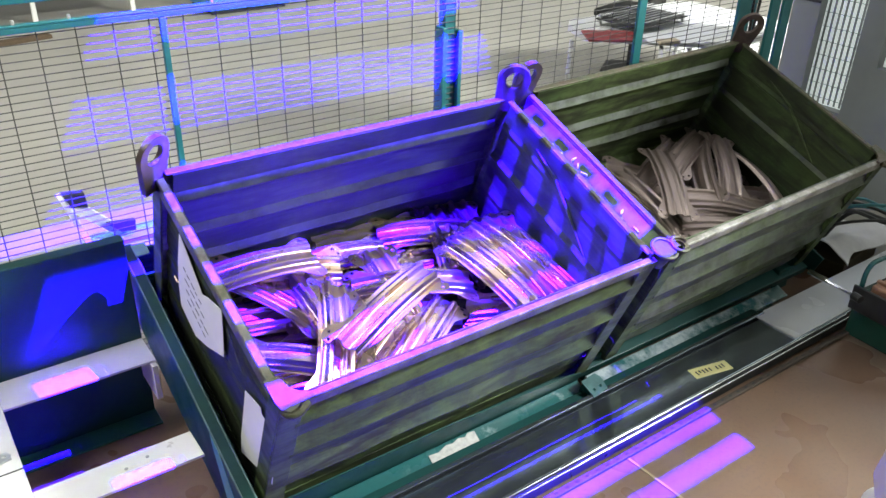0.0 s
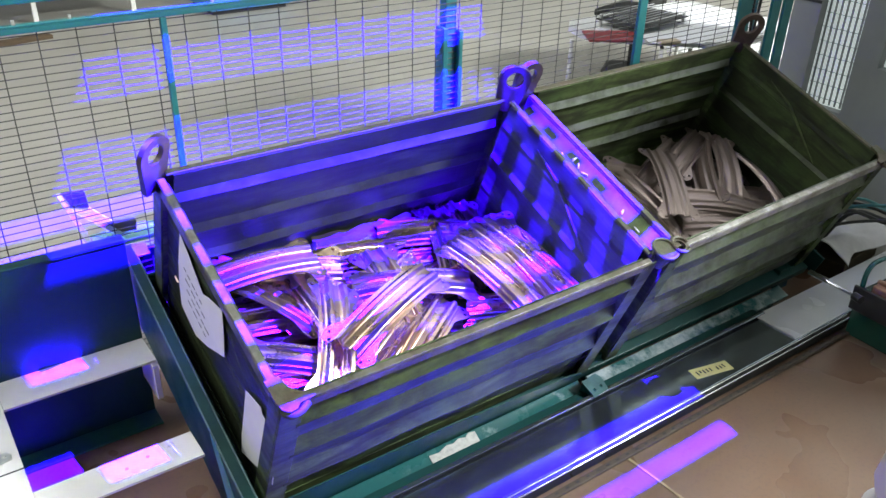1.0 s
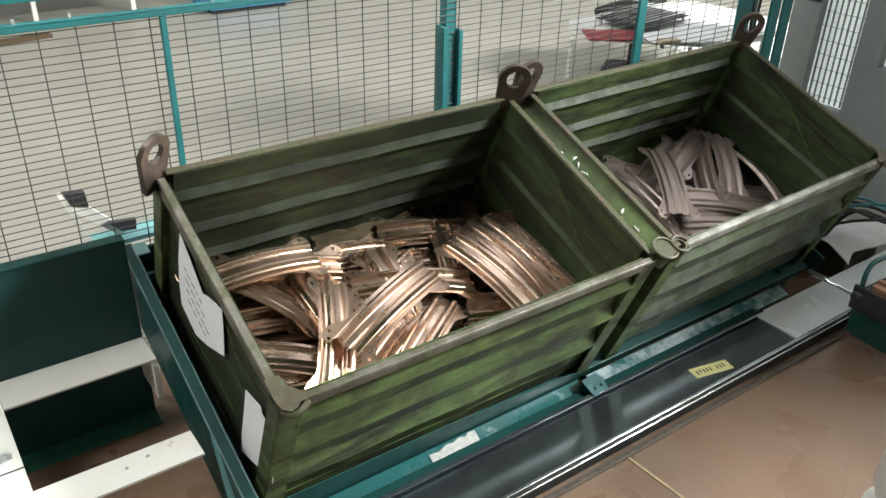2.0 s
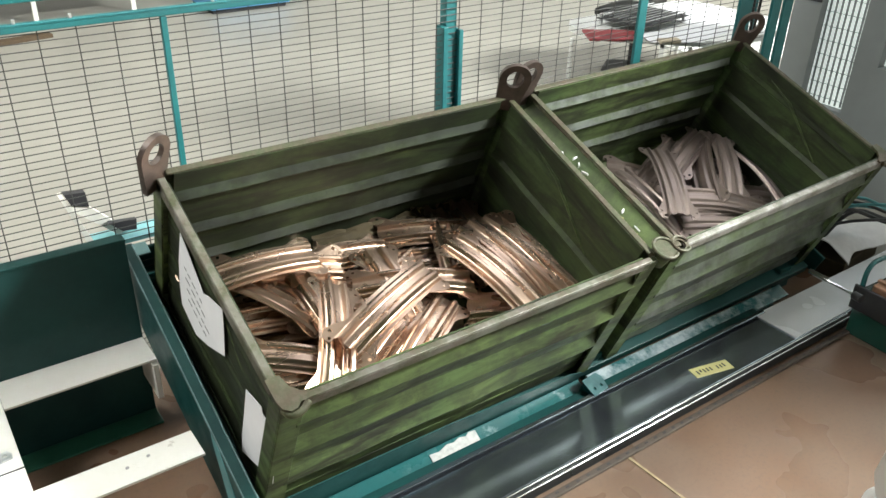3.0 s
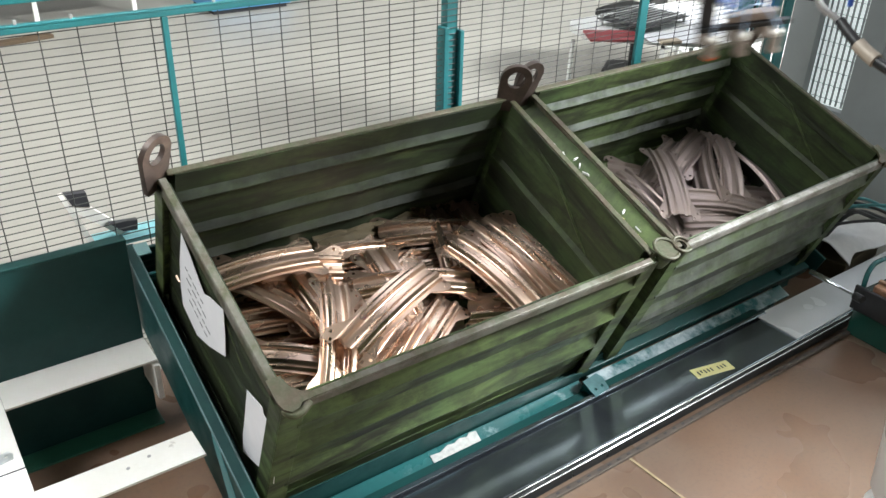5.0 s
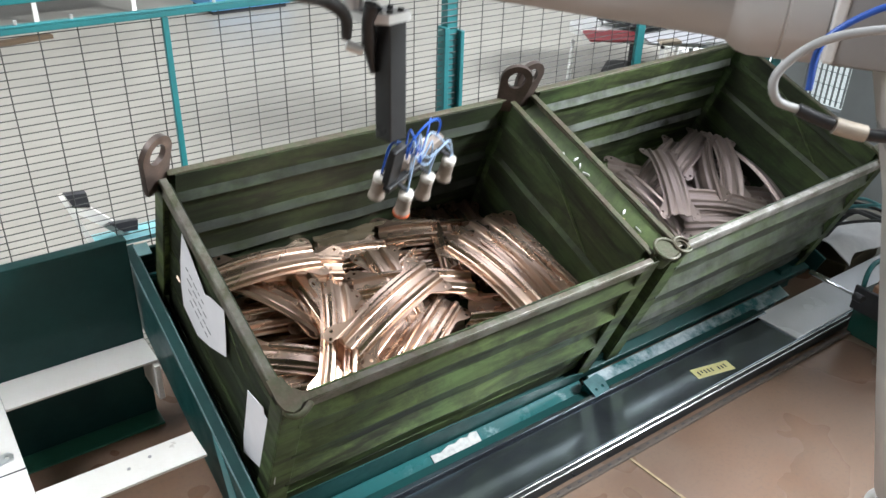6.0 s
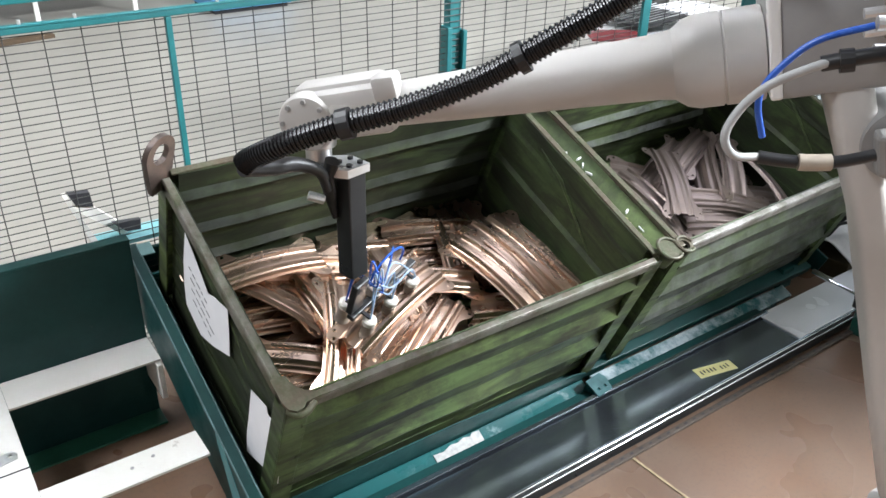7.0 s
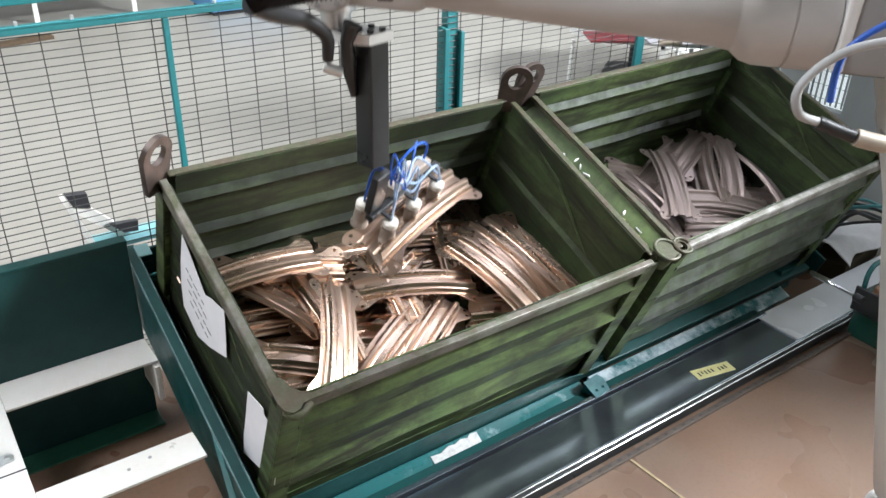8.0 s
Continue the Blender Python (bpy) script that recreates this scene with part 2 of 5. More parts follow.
def add_tube(bm, pts, radii, sides=12, cap=True):
    """A tube of round section along points; radii: one number or one for each point."""
    pts = [Vector(p) for p in pts]
    if isinstance(radii, (int, float)):
        radii = [radii] * len(pts)
    rings, up = [], None
    for i, p in enumerate(pts):
        way = (pts[min(i + 1, len(pts) - 1)] - pts[max(i - 1, 0)]).normalized()
        if up is None:
            up = Vector((0, 0, 1)) if abs(way.z) < 0.9 else Vector((1, 0, 0))
        side = way.cross(up).normalized()
        up = side.cross(way).normalized()
        rings.append([bm.verts.new(p + (side * math.cos(a) + up * math.sin(a)) * radii[i]) for a in (2 * math.pi * k / sides for k in range(sides))])
    for a, b in zip(rings, rings[1:]):
        for k in range(sides):
            bm.faces.new((a[k], a[(k + 1) % sides], b[(k + 1) % sides], b[k]))
    if cap:
        bm.faces.new(rings[0][::-1])
        bm.faces.new(rings[-1])
    return rings


def tube(pts, radii, sides=12):
    bm = bmesh.new()
    add_tube(bm, pts, radii, sides)
    return bm


def curve_points(ctrl, n):
    """Points on a smooth line through ctrl (Catmull-Rom)."""
    c = [Vector(p) for p in ctrl]
    c = [c[0] * 2 - c[1]] + c + [c[-1] * 2 - c[-2]]
    out = []
    for k in range(n):
        s = k / (n - 1) * (len(c) - 3)
        i = min(int(s), len(c) - 4)
        f = s - i
        a, b, d, e = c[i:i + 4]
        out.append(0.5 * ((2 * b) + (d - a) * f + (2 * a - 5 * b + 4 * d - e) * f * f + (3 * b - a - 3 * d + e) * f ** 3))
    return out


def sheet(profile, length, thick, axis="x"):
    """A pressed sheet: an open profile of (out, up) drawn along x, with thickness on the +out side."""
    bm = bmesh.new()
    n = len(profile)
    rows = []
    steps = max(2, int(length / 0.1))
    for k in range(steps + 1):
        x = length * k / steps
        wob = 0.003 * math.sin(3.1 * k) + 0.002 * math.sin(1.7 * k + 1)
        inner = [bm.verts.new((x, o + wob * (0.3 + 0.7 * (1 - i / n)), u)) for i, (o, u) in enumerate(profile)]
        outer = [bm.verts.new((x, o + thick + wob * (0.3 + 0.7 * (1 - i / n)), u)) for i, (o, u) in enumerate(profile)]
        rows.append(inner + outer[::-1])
    for a, b in zip(rows, rows[1:]):
        m = len(a)
        for i in range(m):
            bm.faces.new((a[i], b[i], b[(i + 1) % m], a[(i + 1) % m]))
    bm.faces.new(rows[0])
    bm.faces.new(rows[-1][::-1])
    return bm


def plate_from_outline(outline, thick, holes=()):
    """A flat plate in the xy plane from z=0 to thick, with round or polygonal holes."""
    bm = bmesh.new()
    edges = []
    for loop in (outline, *holes):
        vs = [bm.verts.new((x, y, 0)) for x, y in loop]
        edges += [bm.edges.new((vs[i], vs[(i + 1) % len(vs)])) for i in range(len(vs))]
    bmesh.ops.triangle_fill(bm, use_beauty=True, use_dissolve=False, edges=edges)
    faces = list(bm.faces)
    r = bmesh.ops.extrude_face_region(bm, geom=faces)
    bmesh.ops.translate(bm, vec=(0, 0, thick), verts=[g for g in r["geom"] if isinstance(g, bmesh.types.BMVert)])
    bmesh.ops.recalc_face_normals(bm, faces=bm.faces)
    return bm


def ring(cx, cy, r, n=16):
    return [(cx + r * math.cos(2 * math.pi * k / n), cy + r * math.sin(2 * math.pi * k / n)) for k in range(n)]


def moved(bm, m):
    bmesh.ops.transform(bm, matrix=m, verts=bm.verts)
    return bm


# ---- the place: floor, hall ----
def build_hall():
    floor = part("floor", box(-9, 10, 1.16, 9, -0.1, 0.0), concrete())
    tagged(floor, "grey worn concrete floor of a factory hall", "floor", kind="structure")
    cell = part("floor_cell", box(-9, 3.05, -6, 1.16, -0.1, 0.0), floor_paint())
    tagged(cell, "brown glossy painted floor with dust and scuffs", "floor", kind="structure")
    east = part("floor_east", box(3.05, 10, -6, 1.16, -0.1, 0.0), concrete())
    tagged(east, "pale worn concrete floor past the cell", "floor", kind="structure")
    line = part("floor_line", moved(box(-0.0045, 0.0045, -0.75, 0, 0.0, 0.003), pose(1.10, -0.115, 0, 0, 0, 3)), plain("yellow_floor_line", (0.40, 0.32, 0.19), 0.6, 0, 0.3, 14))
    tagged(line, "worn yellow line painted on the floor", "line", kind="structure")
    for name, b in (("wall_north", (-9.2, 10.2, 9, 9.2, 0, 7)), ("wall_south", (-9.2, 10.2, -6.2, -6, 0, 7)), ("wall_west", (-9.2, -9, -6, 9, 0, 7))):
        tagged(part(name, box(*b), HALL), "plain painted wall of the hall", "wall", kind="structure")
    # the east wall has a long opening for its high window
    bm = bmesh.new()
    for b in ((10, 10.2, -6, 9, 0, 2.6), (10, 10.2, -6, 9, 6.2, 7), (10, 10.2, -6, -3.5, 2.6, 6.2), (10, 10.2, 6.5, 9, 2.6, 6.2)):
        add_box(bm, *b)
    tagged(part("wall_east", bm, HALL), "plain hall wall with a long high window", "wall", kind="structure")
    holes = ((-6.0, -3.2, -0.6, 1.8), (-3.4, 0.4, 2.3, 4.9), (6.7, 9.3, -5.8, -4.0), (2.4, 7.6, 0.1, 4.5))
    xs = sorted({-9.2, 10.2, *(h[0] for h in holes), *(h[1] for h in holes)})
    ys = sorted({-6.2, 9.2, *(h[2] for h in holes), *(h[3] for h in holes)})
    bm = bmesh.new()
    for x0, x1 in zip(xs, xs[1:]):
        for y0, y1 in zip(ys, ys[1:]):
            cx, cy = (x0 + x1) / 2, (y0 + y1) / 2
            if not any(h[0] < cx < h[1] and h[2] < cy < h[3] for h in holes):
                add_box(bm, x0, x1, y0, y1, 7, 7.2)
    tagged(part("ceiling", bm, HALL), "pale hall ceiling with four open skylights", "ceiling", kind="structure")


# ---- bins ----
TILT = pose(0, 0, 0.65, 21.75)
L, W, H = 1.258, 0.815, 0.60


def wall_profile():
    """Flat sheet with three narrow ribs pressed inwards: a sloping ledge above, a sharp undercut below."""
    p = [(0.0, -H)]
    for w in (-0.375, -0.244, -0.094):
        p += [(0.0, w - 0.017), (-0.012, w - 0.013), (-0.014, w - 0.008), (0.0, w + 0.020)]
    p += [(0.0, -0.005)]
    return p


def end_profile():
    """The end sheets: the same ribs, but shallow; only the middle one stands out."""
    p = [(0.0, -H)]
    for w, d in ((-0.375, 0.003), (-0.225, 0.011), (-0.085, 0.004)):
        p += [(0.0, w - 0.016), (-d * 0.9, w - 0.013), (-d, w - 0.008), (0.0, w + 0.010)]
    p += [(0.0, -0.005)]
    return p


def outer_profile():
    """The same ribs pressed outwards: a sloping shoulder above, a long undercut below."""
    p = [(0.0, -H + 0.004)]
    for w in (-0.42, -0.265, -0.11):
        p += [(0.0, w - 0.058), (-0.025, w - 0.010), (-0.026, w - 0.002), (0.0, w + 0.044)]
    return p + [(0.0, -0.005)]


def plain_profile():
    """A nearly flat sheet with shallow creases."""
    p = [(0.0, -H + 0.030)]
    for w in (-0.42, -0.265, -0.11):
        p += [(0.0, w - 0.020), (0.004, w - 0.010), (0.004, w), (0.0, w + 0.020)]
    return p + [(0.0, -0.005)]


def lug_mesh():
    """An upright hooked stacking eye, cut from thick plate."""
    rim = [(0.056 * math.cos(a), 0.062 + 0.058 * math.sin(a)) for a in (math.radians(-12 + 204 * k / 20) for k in range(21))]
    out = [(-0.036, -0.07), (0.036, -0.07), (0.046, -0.01)] + rim + [(-0.046, -0.01)]
    hole = [(0.030 * math.cos(a), 0.062 + 0.034 * math.sin(a)) for a in (2 * math.pi * k / 24 for k in range(24))]
    bm = plate_from_outline(out, 0.016, [hole])
    return bm


def build_bin(m, label, nudge, turn, ledge, cups, inside, outside, front_rim):
    b = thing("steel_bin", label, "bin", m, "tilted steel bins")
    prof = wall_profile()
    t = 0.004
    # four walls, their ledges scuffed to bare steel
    for name, length, m4 in (("front_wall", L - 0.10, Matrix.Translation((0.05, 0.022, 0))),
                             ("back_wall", L - 0.10, Matrix.Translation((0.05, W - 0.026, 0))),
                             ("outer_wall", W - 0.10, Matrix.Translation((0.022, W - 0.05, 0)) @ pose(0, 0, 0, 0, 0, -90)),
                             ("side_wall", W - 0.10, Matrix.Translation((L - 0.026, W - 0.05, 0)) @ pose(0, 0, 0, 0, 0, -90))):
        bm = sheet({"front_wall": outer_profile(), "outer_wall": plain_profile(), "side_wall": end_profile()}.get(name, prof), length, t)
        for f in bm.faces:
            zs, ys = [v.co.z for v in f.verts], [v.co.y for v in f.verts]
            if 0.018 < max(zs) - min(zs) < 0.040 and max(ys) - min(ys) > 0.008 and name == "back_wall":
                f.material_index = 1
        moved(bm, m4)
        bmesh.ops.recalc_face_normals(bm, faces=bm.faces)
        # side walls and a dark inside paint carry painted-in shade besides the grime
        part("side_wall" if name == "outer_wall" else name, bm, {"back_wall": inside, "outer_wall": inside, "front_wall": outside, "side_wall": BIN_SHADED_GRIMY}[name], b).data.materials.append(ledge)
    part("floor_plate", box(0.02, L - 0.02, 0.02, W - 0.02, -H + 0.06, -H + 0.066), BIN, b)
    # rims: angle sections with a rounded top
    for n, (x0, x1, y0, y1) in enumerate(((0.03, L - 0.03, 0.0, 0.019), (0.03, L - 0.03, W - 0.022, W), (0.0, 0.022, 0.03, W - 0.03), (L - 0.022, L, 0.03, W - 0.03))):
        bm = bmesh.new()
        add_box(bm, x0, x1, y0, y1, -0.008, 0.0, 0.003)
        if n < 2:
            ya = y0 if n == 0 else y1 - 0.006
            add_box(bm, x0, x1, ya, ya + 0.006, -0.040, -0.0085, 0.002)
        else:
            xa = x0 if n == 2 else x1 - 0.006
            add_box(bm, xa, xa + 0.006, y0, y1, -0.040, -0.0085, 0.002)
        part("rim", bm, front_rim if n == 0 or (n == 2 and front_rim is RIM_CHIPPED) else RIM, b)
    # corner posts
    for sx, sy in ((0, 0), (1, 0), (0, 1), (1, 1)):
        bm = bmesh.new()
        x0, x1 = (0.0, 0.062) if sx == 0 else (L - 0.062, L)
        y0, y1 = (0.0, 0.062) if sy == 0 else (W - 0.062, W)
        ya = y0 if sy == 0 else y1 - 0.006
        xa = x0 if sx == 0 else x1 - 0.006
        add_box(bm, x0, x1, ya, ya + 0.006, -H - 0.02, -0.010, 0.002)
        add_box(bm, xa, xa + 0.006, y0 + (0.0065 if sy == 0 else 0), y1 - (0.0065 if sy else 0), -H - 0.02, -0.010, 0.002)
        part("corner_post", bm, BIN, b)
    # front corner plates with a bent horn
    for sx in (0, 1):
        if sx in cups:
            # a round stacking cup instead of a plate
            cx, cy, r, hole = cups[sx]
            bm = plate_from_outline(ring(cx, cy, r, 28), 0.005, [ring(cx, cy, hole, 20)] if hole else [])
            cup = part("stacking_cup", moved(bm, Matrix.Translation((0, 0, 0.002))), RIM, b, "round worn stacking cup")
            bm = bmesh.new()
            add_tube(bm, [(cx, cy, -0.060), (cx, cy, 0.0015)], [r * 0.6, r * 0.86], 24, False)
            part("skirt", bm, BIN, cup, smooth=True)
            lip = [(cx + r * math.cos(q), cy + r * math.sin(q), 0.009) for q in (2 * math.pi * n / 28 for n in range(25))]
            part("lip", tube(lip, 0.0055, 8), RIM, cup, smooth=True)
            part("arm", box(min(cx, L * sx) - 0.01, max(cx, L * sx) + 0.01, cy, cy + 0.018, -0.020, 0.0015, 0.002), RIM, cup)
            continue
        s = 1 if sx == 0 else -1
        out = [(-0.012, 0.10), (-0.012, 0.02), (-0.004, -0.010), (0.018, -0.026), (0.045, -0.022), (0.060, -0.008), (0.115, -0.004), (0.115, 0.012), (0.075, 0.030), (0.050, 0.055), (0.038, 0.10)]
        bm = moved(plate_from_outline(out, 0.008), Matrix.Translation((0 if sx == 0 else L, 0, 0.002)) @ Matrix.Diagonal((s * 0.72, 0.78, 1, 1)))
        bmesh.ops.recalc_face_normals(bm, faces=bm.faces)
        plate = part("corner_plate", bm, RIM, b)
        horn = curve_points([(0.0, 0.0, -0.006), (0.012, -0.028, -0.002), (0.042, -0.030, 0.0), (0.075, -0.010, 0.004)], 10)
        bm = bmesh.new()
        add_tube(bm, [(0.004 + p.x * 0.8 if sx == 0 else L - 0.004 - p.x * 0.8, p.y * 0.75, p.z - 0.004) for p in horn], 0.010, 10)
        part("horn", bm, RIM, plate, smooth=True)
    # a diagonal crease pressed into each end wall
    for x in (0.024, L - 0.030):
        bm = bmesh.new()
        add_tube(bm, [(x, 0.58, -0.045), (x, 0.45, -0.075), (x, 0.22, -0.21)], [0.002, 0.006, 0.002], 8)
        part("crease", bm, BIN, b)
    # lugs on the back corners
    for sx in (0, 1):
        x = (0.0, L - 0.012)[sx] + (nudge if sx == 0 else 0.0)
        part("lug", moved(lug_mesh(), Matrix.Translation((x, W - 0.010, 0.02)) @ pose(0, 0, 0, 90, 0, turn if sx == 0 else -30)), LUG, b, "rusty steel lifting lug", smooth=True)
    # skids underneath
    for y in (0.08, 0.38, 0.68):
        part("skid", box(0.05, L - 0.05, y, y + 0.05, -H - 0.02, -H + 0.056, 0.004), BIN, b)
    return b


# ---- pressed brackets ----
def bracket_mesh(rib=0.0150, flat=0.0):
    """An hourglass pressing 43 cm long: two raised ribs, arched lengthwise, eared ends with holes."""
    length, nx, nf = 0.43, 66, 9
    holes = [(sx * a, sy * c, 0.0062) for sx in (-1, 1) for sy in (-1, 1) for a, c in ((0.205, 0.058), (0.186, 0.073))]
    half_inner = (0.0055, 0.0110, 0.0140, 0.0165, 0.0190, 0.0215, 0.0245, 0.0275, 0.0305, 0.0330, 0.0355, 0.0380, 0.0410, 0.0440, 0.0462, 0.0485)
    inner = [-y for y in half_inner[::-1]] + [0.0] + list(half_inner)

    def half(s):
        a = abs(s)
        w = 0.055 + 0.003 * math.cos(a * 6)
        k = min(1, max(0, (a - 0.120) / 0.070))
        w += 0.031 * k * k * (3 - 2 * k)
        if a > 0.196:
            w -= 0.012 * ((a - 0.196) / 0.019) ** 2
        return w

    def height(s, y):
        z = 0.030 * (1 - (s / 0.215) ** 2)
        d = abs(abs(y) - 0.0260)
        k = max(0.0, min(1.0, (0.0145 - flat - d) / 0.0105))
        z += rib * k * k * (3 - 2 * k)
        z -= 0.011 * max(0.0, min(1.0, (abs(y) - 0.0440) / 0.0045))
        return z

    bm = bmesh.new()
    top = []
    for i in range(nx + 1):
        s = length * (i / nx - 0.5)
        h = half(s)
        outer = [0.0485 + (h - 0.0485) * k / nf for k in range(1, nf + 1)]
        row = []
        for y in [-v for v in outer[::-1]] + list(inner) + outer:
            x = s
            if abs(s) > 0.185:
                # the middle of each end stands back between the ears
                back = max(0.0, min(1.0, (0.052 - abs(y)) / 0.012)) * 0.016 * (abs(s) - 0.185) / 0.030
                x = s - math.copysign(back, s)
            row.append([x, y])
        top.append(row)
    for hx, hy, r in holes:
        for row in top:
            for p in row:
                d = math.hypot(p[0] - hx, p[1] - hy)
                if 0.45 * r < d < 1.45 * r:
                    p[0], p[1] = hx + (p[0] - hx) * r / d, hy + (p[1] - hy) * r / d
    up = [[bm.verts.new((x, y, height(x, y))) for x, y in row] for row in top]
    for i in range(nx):
        for j in range(len(up[0]) - 1):
            q = (up[i][j], up[i + 1][j], up[i + 1][j + 1], up[i][j + 1])
            cx, cy = sum(v.co.x for v in q) / 4, sum(v.co.y for v in q) / 4
            if any(math.hypot(cx - hx, cy - hy) < r for hx, hy, r in holes):
                continue
            bm.faces.new(q)
    bmesh.ops.delete(bm, geom=[v for v in bm.verts if not v.link_faces], context="VERTS")
    bm.normal_update()
    r = bmesh.ops.extrude_face_region(bm, geom=list(bm.faces))
    bmesh.ops.translate(bm, vec=(0, 0, 0.0024), verts=[g for g in r["geom"] if isinstance(g, bmesh.types.BMVert)])
    bmesh.ops.recalc_face_normals(bm, faces=bm.faces)
    return bm


PILE_A = [
    (0.491, 0.281, -0.230, 22.2, -0.7, -1.9), (0.319, 0.282, -0.300, 62.5, -0.6, 17.0), (0.213, 0.607, -0.309, -1.3, -0.9, -4.0),
    (0.625, 0.394, -0.385, 86.1, -3.6, -1.3), (0.684, 0.408, -0.360, -19.0, -2.3, -6.8), (0.598, 0.208, -0.372, -147.1, -0.7, 0.0),
    (0.496, 0.233, -0.376, -149.4, -2.4, 6.0), (0.928, 0.296, -0.304, -78.3, -2.0, 2.0), (1.022, 0.363, -0.338, -80.3, -2.0, 6.0),
    (1.076, 0.357, -0.329, -82.3, -2.4, 4.0), (1.139, 0.366, -0.353, -85.4, -2.8, 9.0), (1.109, 0.278, -0.323, -79.1, -3.2, 14.0),
    (1.0, 0.192, -0.385, -22.2, -0.0, 6.0), (0.423, 0.553, -0.415, -120.9, -8.0, 0.0), (0.21, 0.553, -0.38, -49.9, 2.7, -30.0),
    (0.247, 0.491, -0.42, -12.2, -0.0, 6.0), (0.244, 0.293, -0.395, -34.1, -2.9, -8.0), (0.918, 0.634, -0.435, -17.0, -0.0, 4.0),
    (0.924, 0.55, -0.426, 70.6, 4.3, 10.0), (0.323, 0.636, -0.397, -16.1, -1.7, 12.0), (0.363, 0.389, -0.375, 90.3, -0.0, 5.0),
    (1.071, 0.553, -0.445, 78.1, 2.2, 0.0), (0.528, 0.642, -0.432, 176.8, -2.0, 0.0), (0.248, 0.241, -0.415, -14.7, -2.9, 6.0),
]
PILE_B = [
    (1.983, 0.479, -0.355, -120.8, -1.5, 4.0), (2.326, 0.466, -0.348, -126.7, -0.6, -4.0), (2.153, 0.297, -0.373, -31.3, -0.9, 3.0),
    (2.274, 0.62, -0.39, -158.2, -2.7, 8.0), (2.445, 0.367, -0.37, -100.8, -3.9, -25.0), (2.116, 0.62, -0.425, 21.7, -2.1, 0.0),
    (2.105, 0.225, -0.4, -24.8, -0.0, 4.0), (1.892, 0.455, -0.43, -88.1, -0.0, 0.0), (2.227, 0.477, -0.38, -128.1, -0.0, 60.0),
    (2.33, 0.325, -0.42, -18.6, -0.0, 0.0), (2.017, 0.568, -0.45, -45.1, -0.0, 0.0), (2.33, 0.537, -0.45, -18.0, -0.0, 0.0),
]


def build_brackets():
    """The piles: the first bracket is the one that is picked."""
    first = part("pressed_bracket", bracket_mesh(), BRACKET, smooth=True)
    tagged(first, "hourglass pressed steel bracket with two ribs, on the pile", "bracket", "brackets in the bin")
    made = [first]
    first.matrix_world = TILT @ pose(*PILE_A[0][:3], PILE_A[0][5], PILE_A[0][4], PILE_A[0][3])
    for row in PILE_A[1:]:
        x, y, z, rz, ry, rx = row
        made.append(copy_thing(first, TILT @ pose(x, y, z, rx, ry, rz)))
    rnd = random.Random(4)
    for k in range(30):
        layer = k % 2
        x, y = rnd.uniform(0.26, L - 0.26), rnd.uniform(0.22, W - 0.22)
        made.append(copy_thing(first, TILT @ pose(x, y, -H + 0.075 + 0.045 * layer, rnd.uniform(-8, 8), rnd.uniform(-5, 5), rnd.uniform(-28, 28))))
    dull = part("pressed_bracket", bracket_mesh(-0.009, 0.0), BRACKET_DULL, smooth=True)
    tagged(dull, "dull grey pressed steel bracket lying in the bin", "bracket", "brackets in the other bin")
    dull.matrix_world = TILT @ pose(*PILE_B[0][:3], PILE_B[0][5], PILE_B[0][4], PILE_B[0][3])
    for row in PILE_B[1:]:
        x, y, z, rz, ry, rx = row
        copy_thing(dull, TILT @ pose(x, y, z, rx, ry, rz))
    for k in range(26):
        x, y = rnd.uniform(1.62, 2.32), rnd.uniform(0.24, 0.58)
        copy_thing(dull, TILT @ pose(x, y, -H + 0.075 + 0.045 * (k % 2), rnd.uniform(-8, 8), rnd.uniform(-5, 5), rnd.uniform(-26, 26)))
    return first


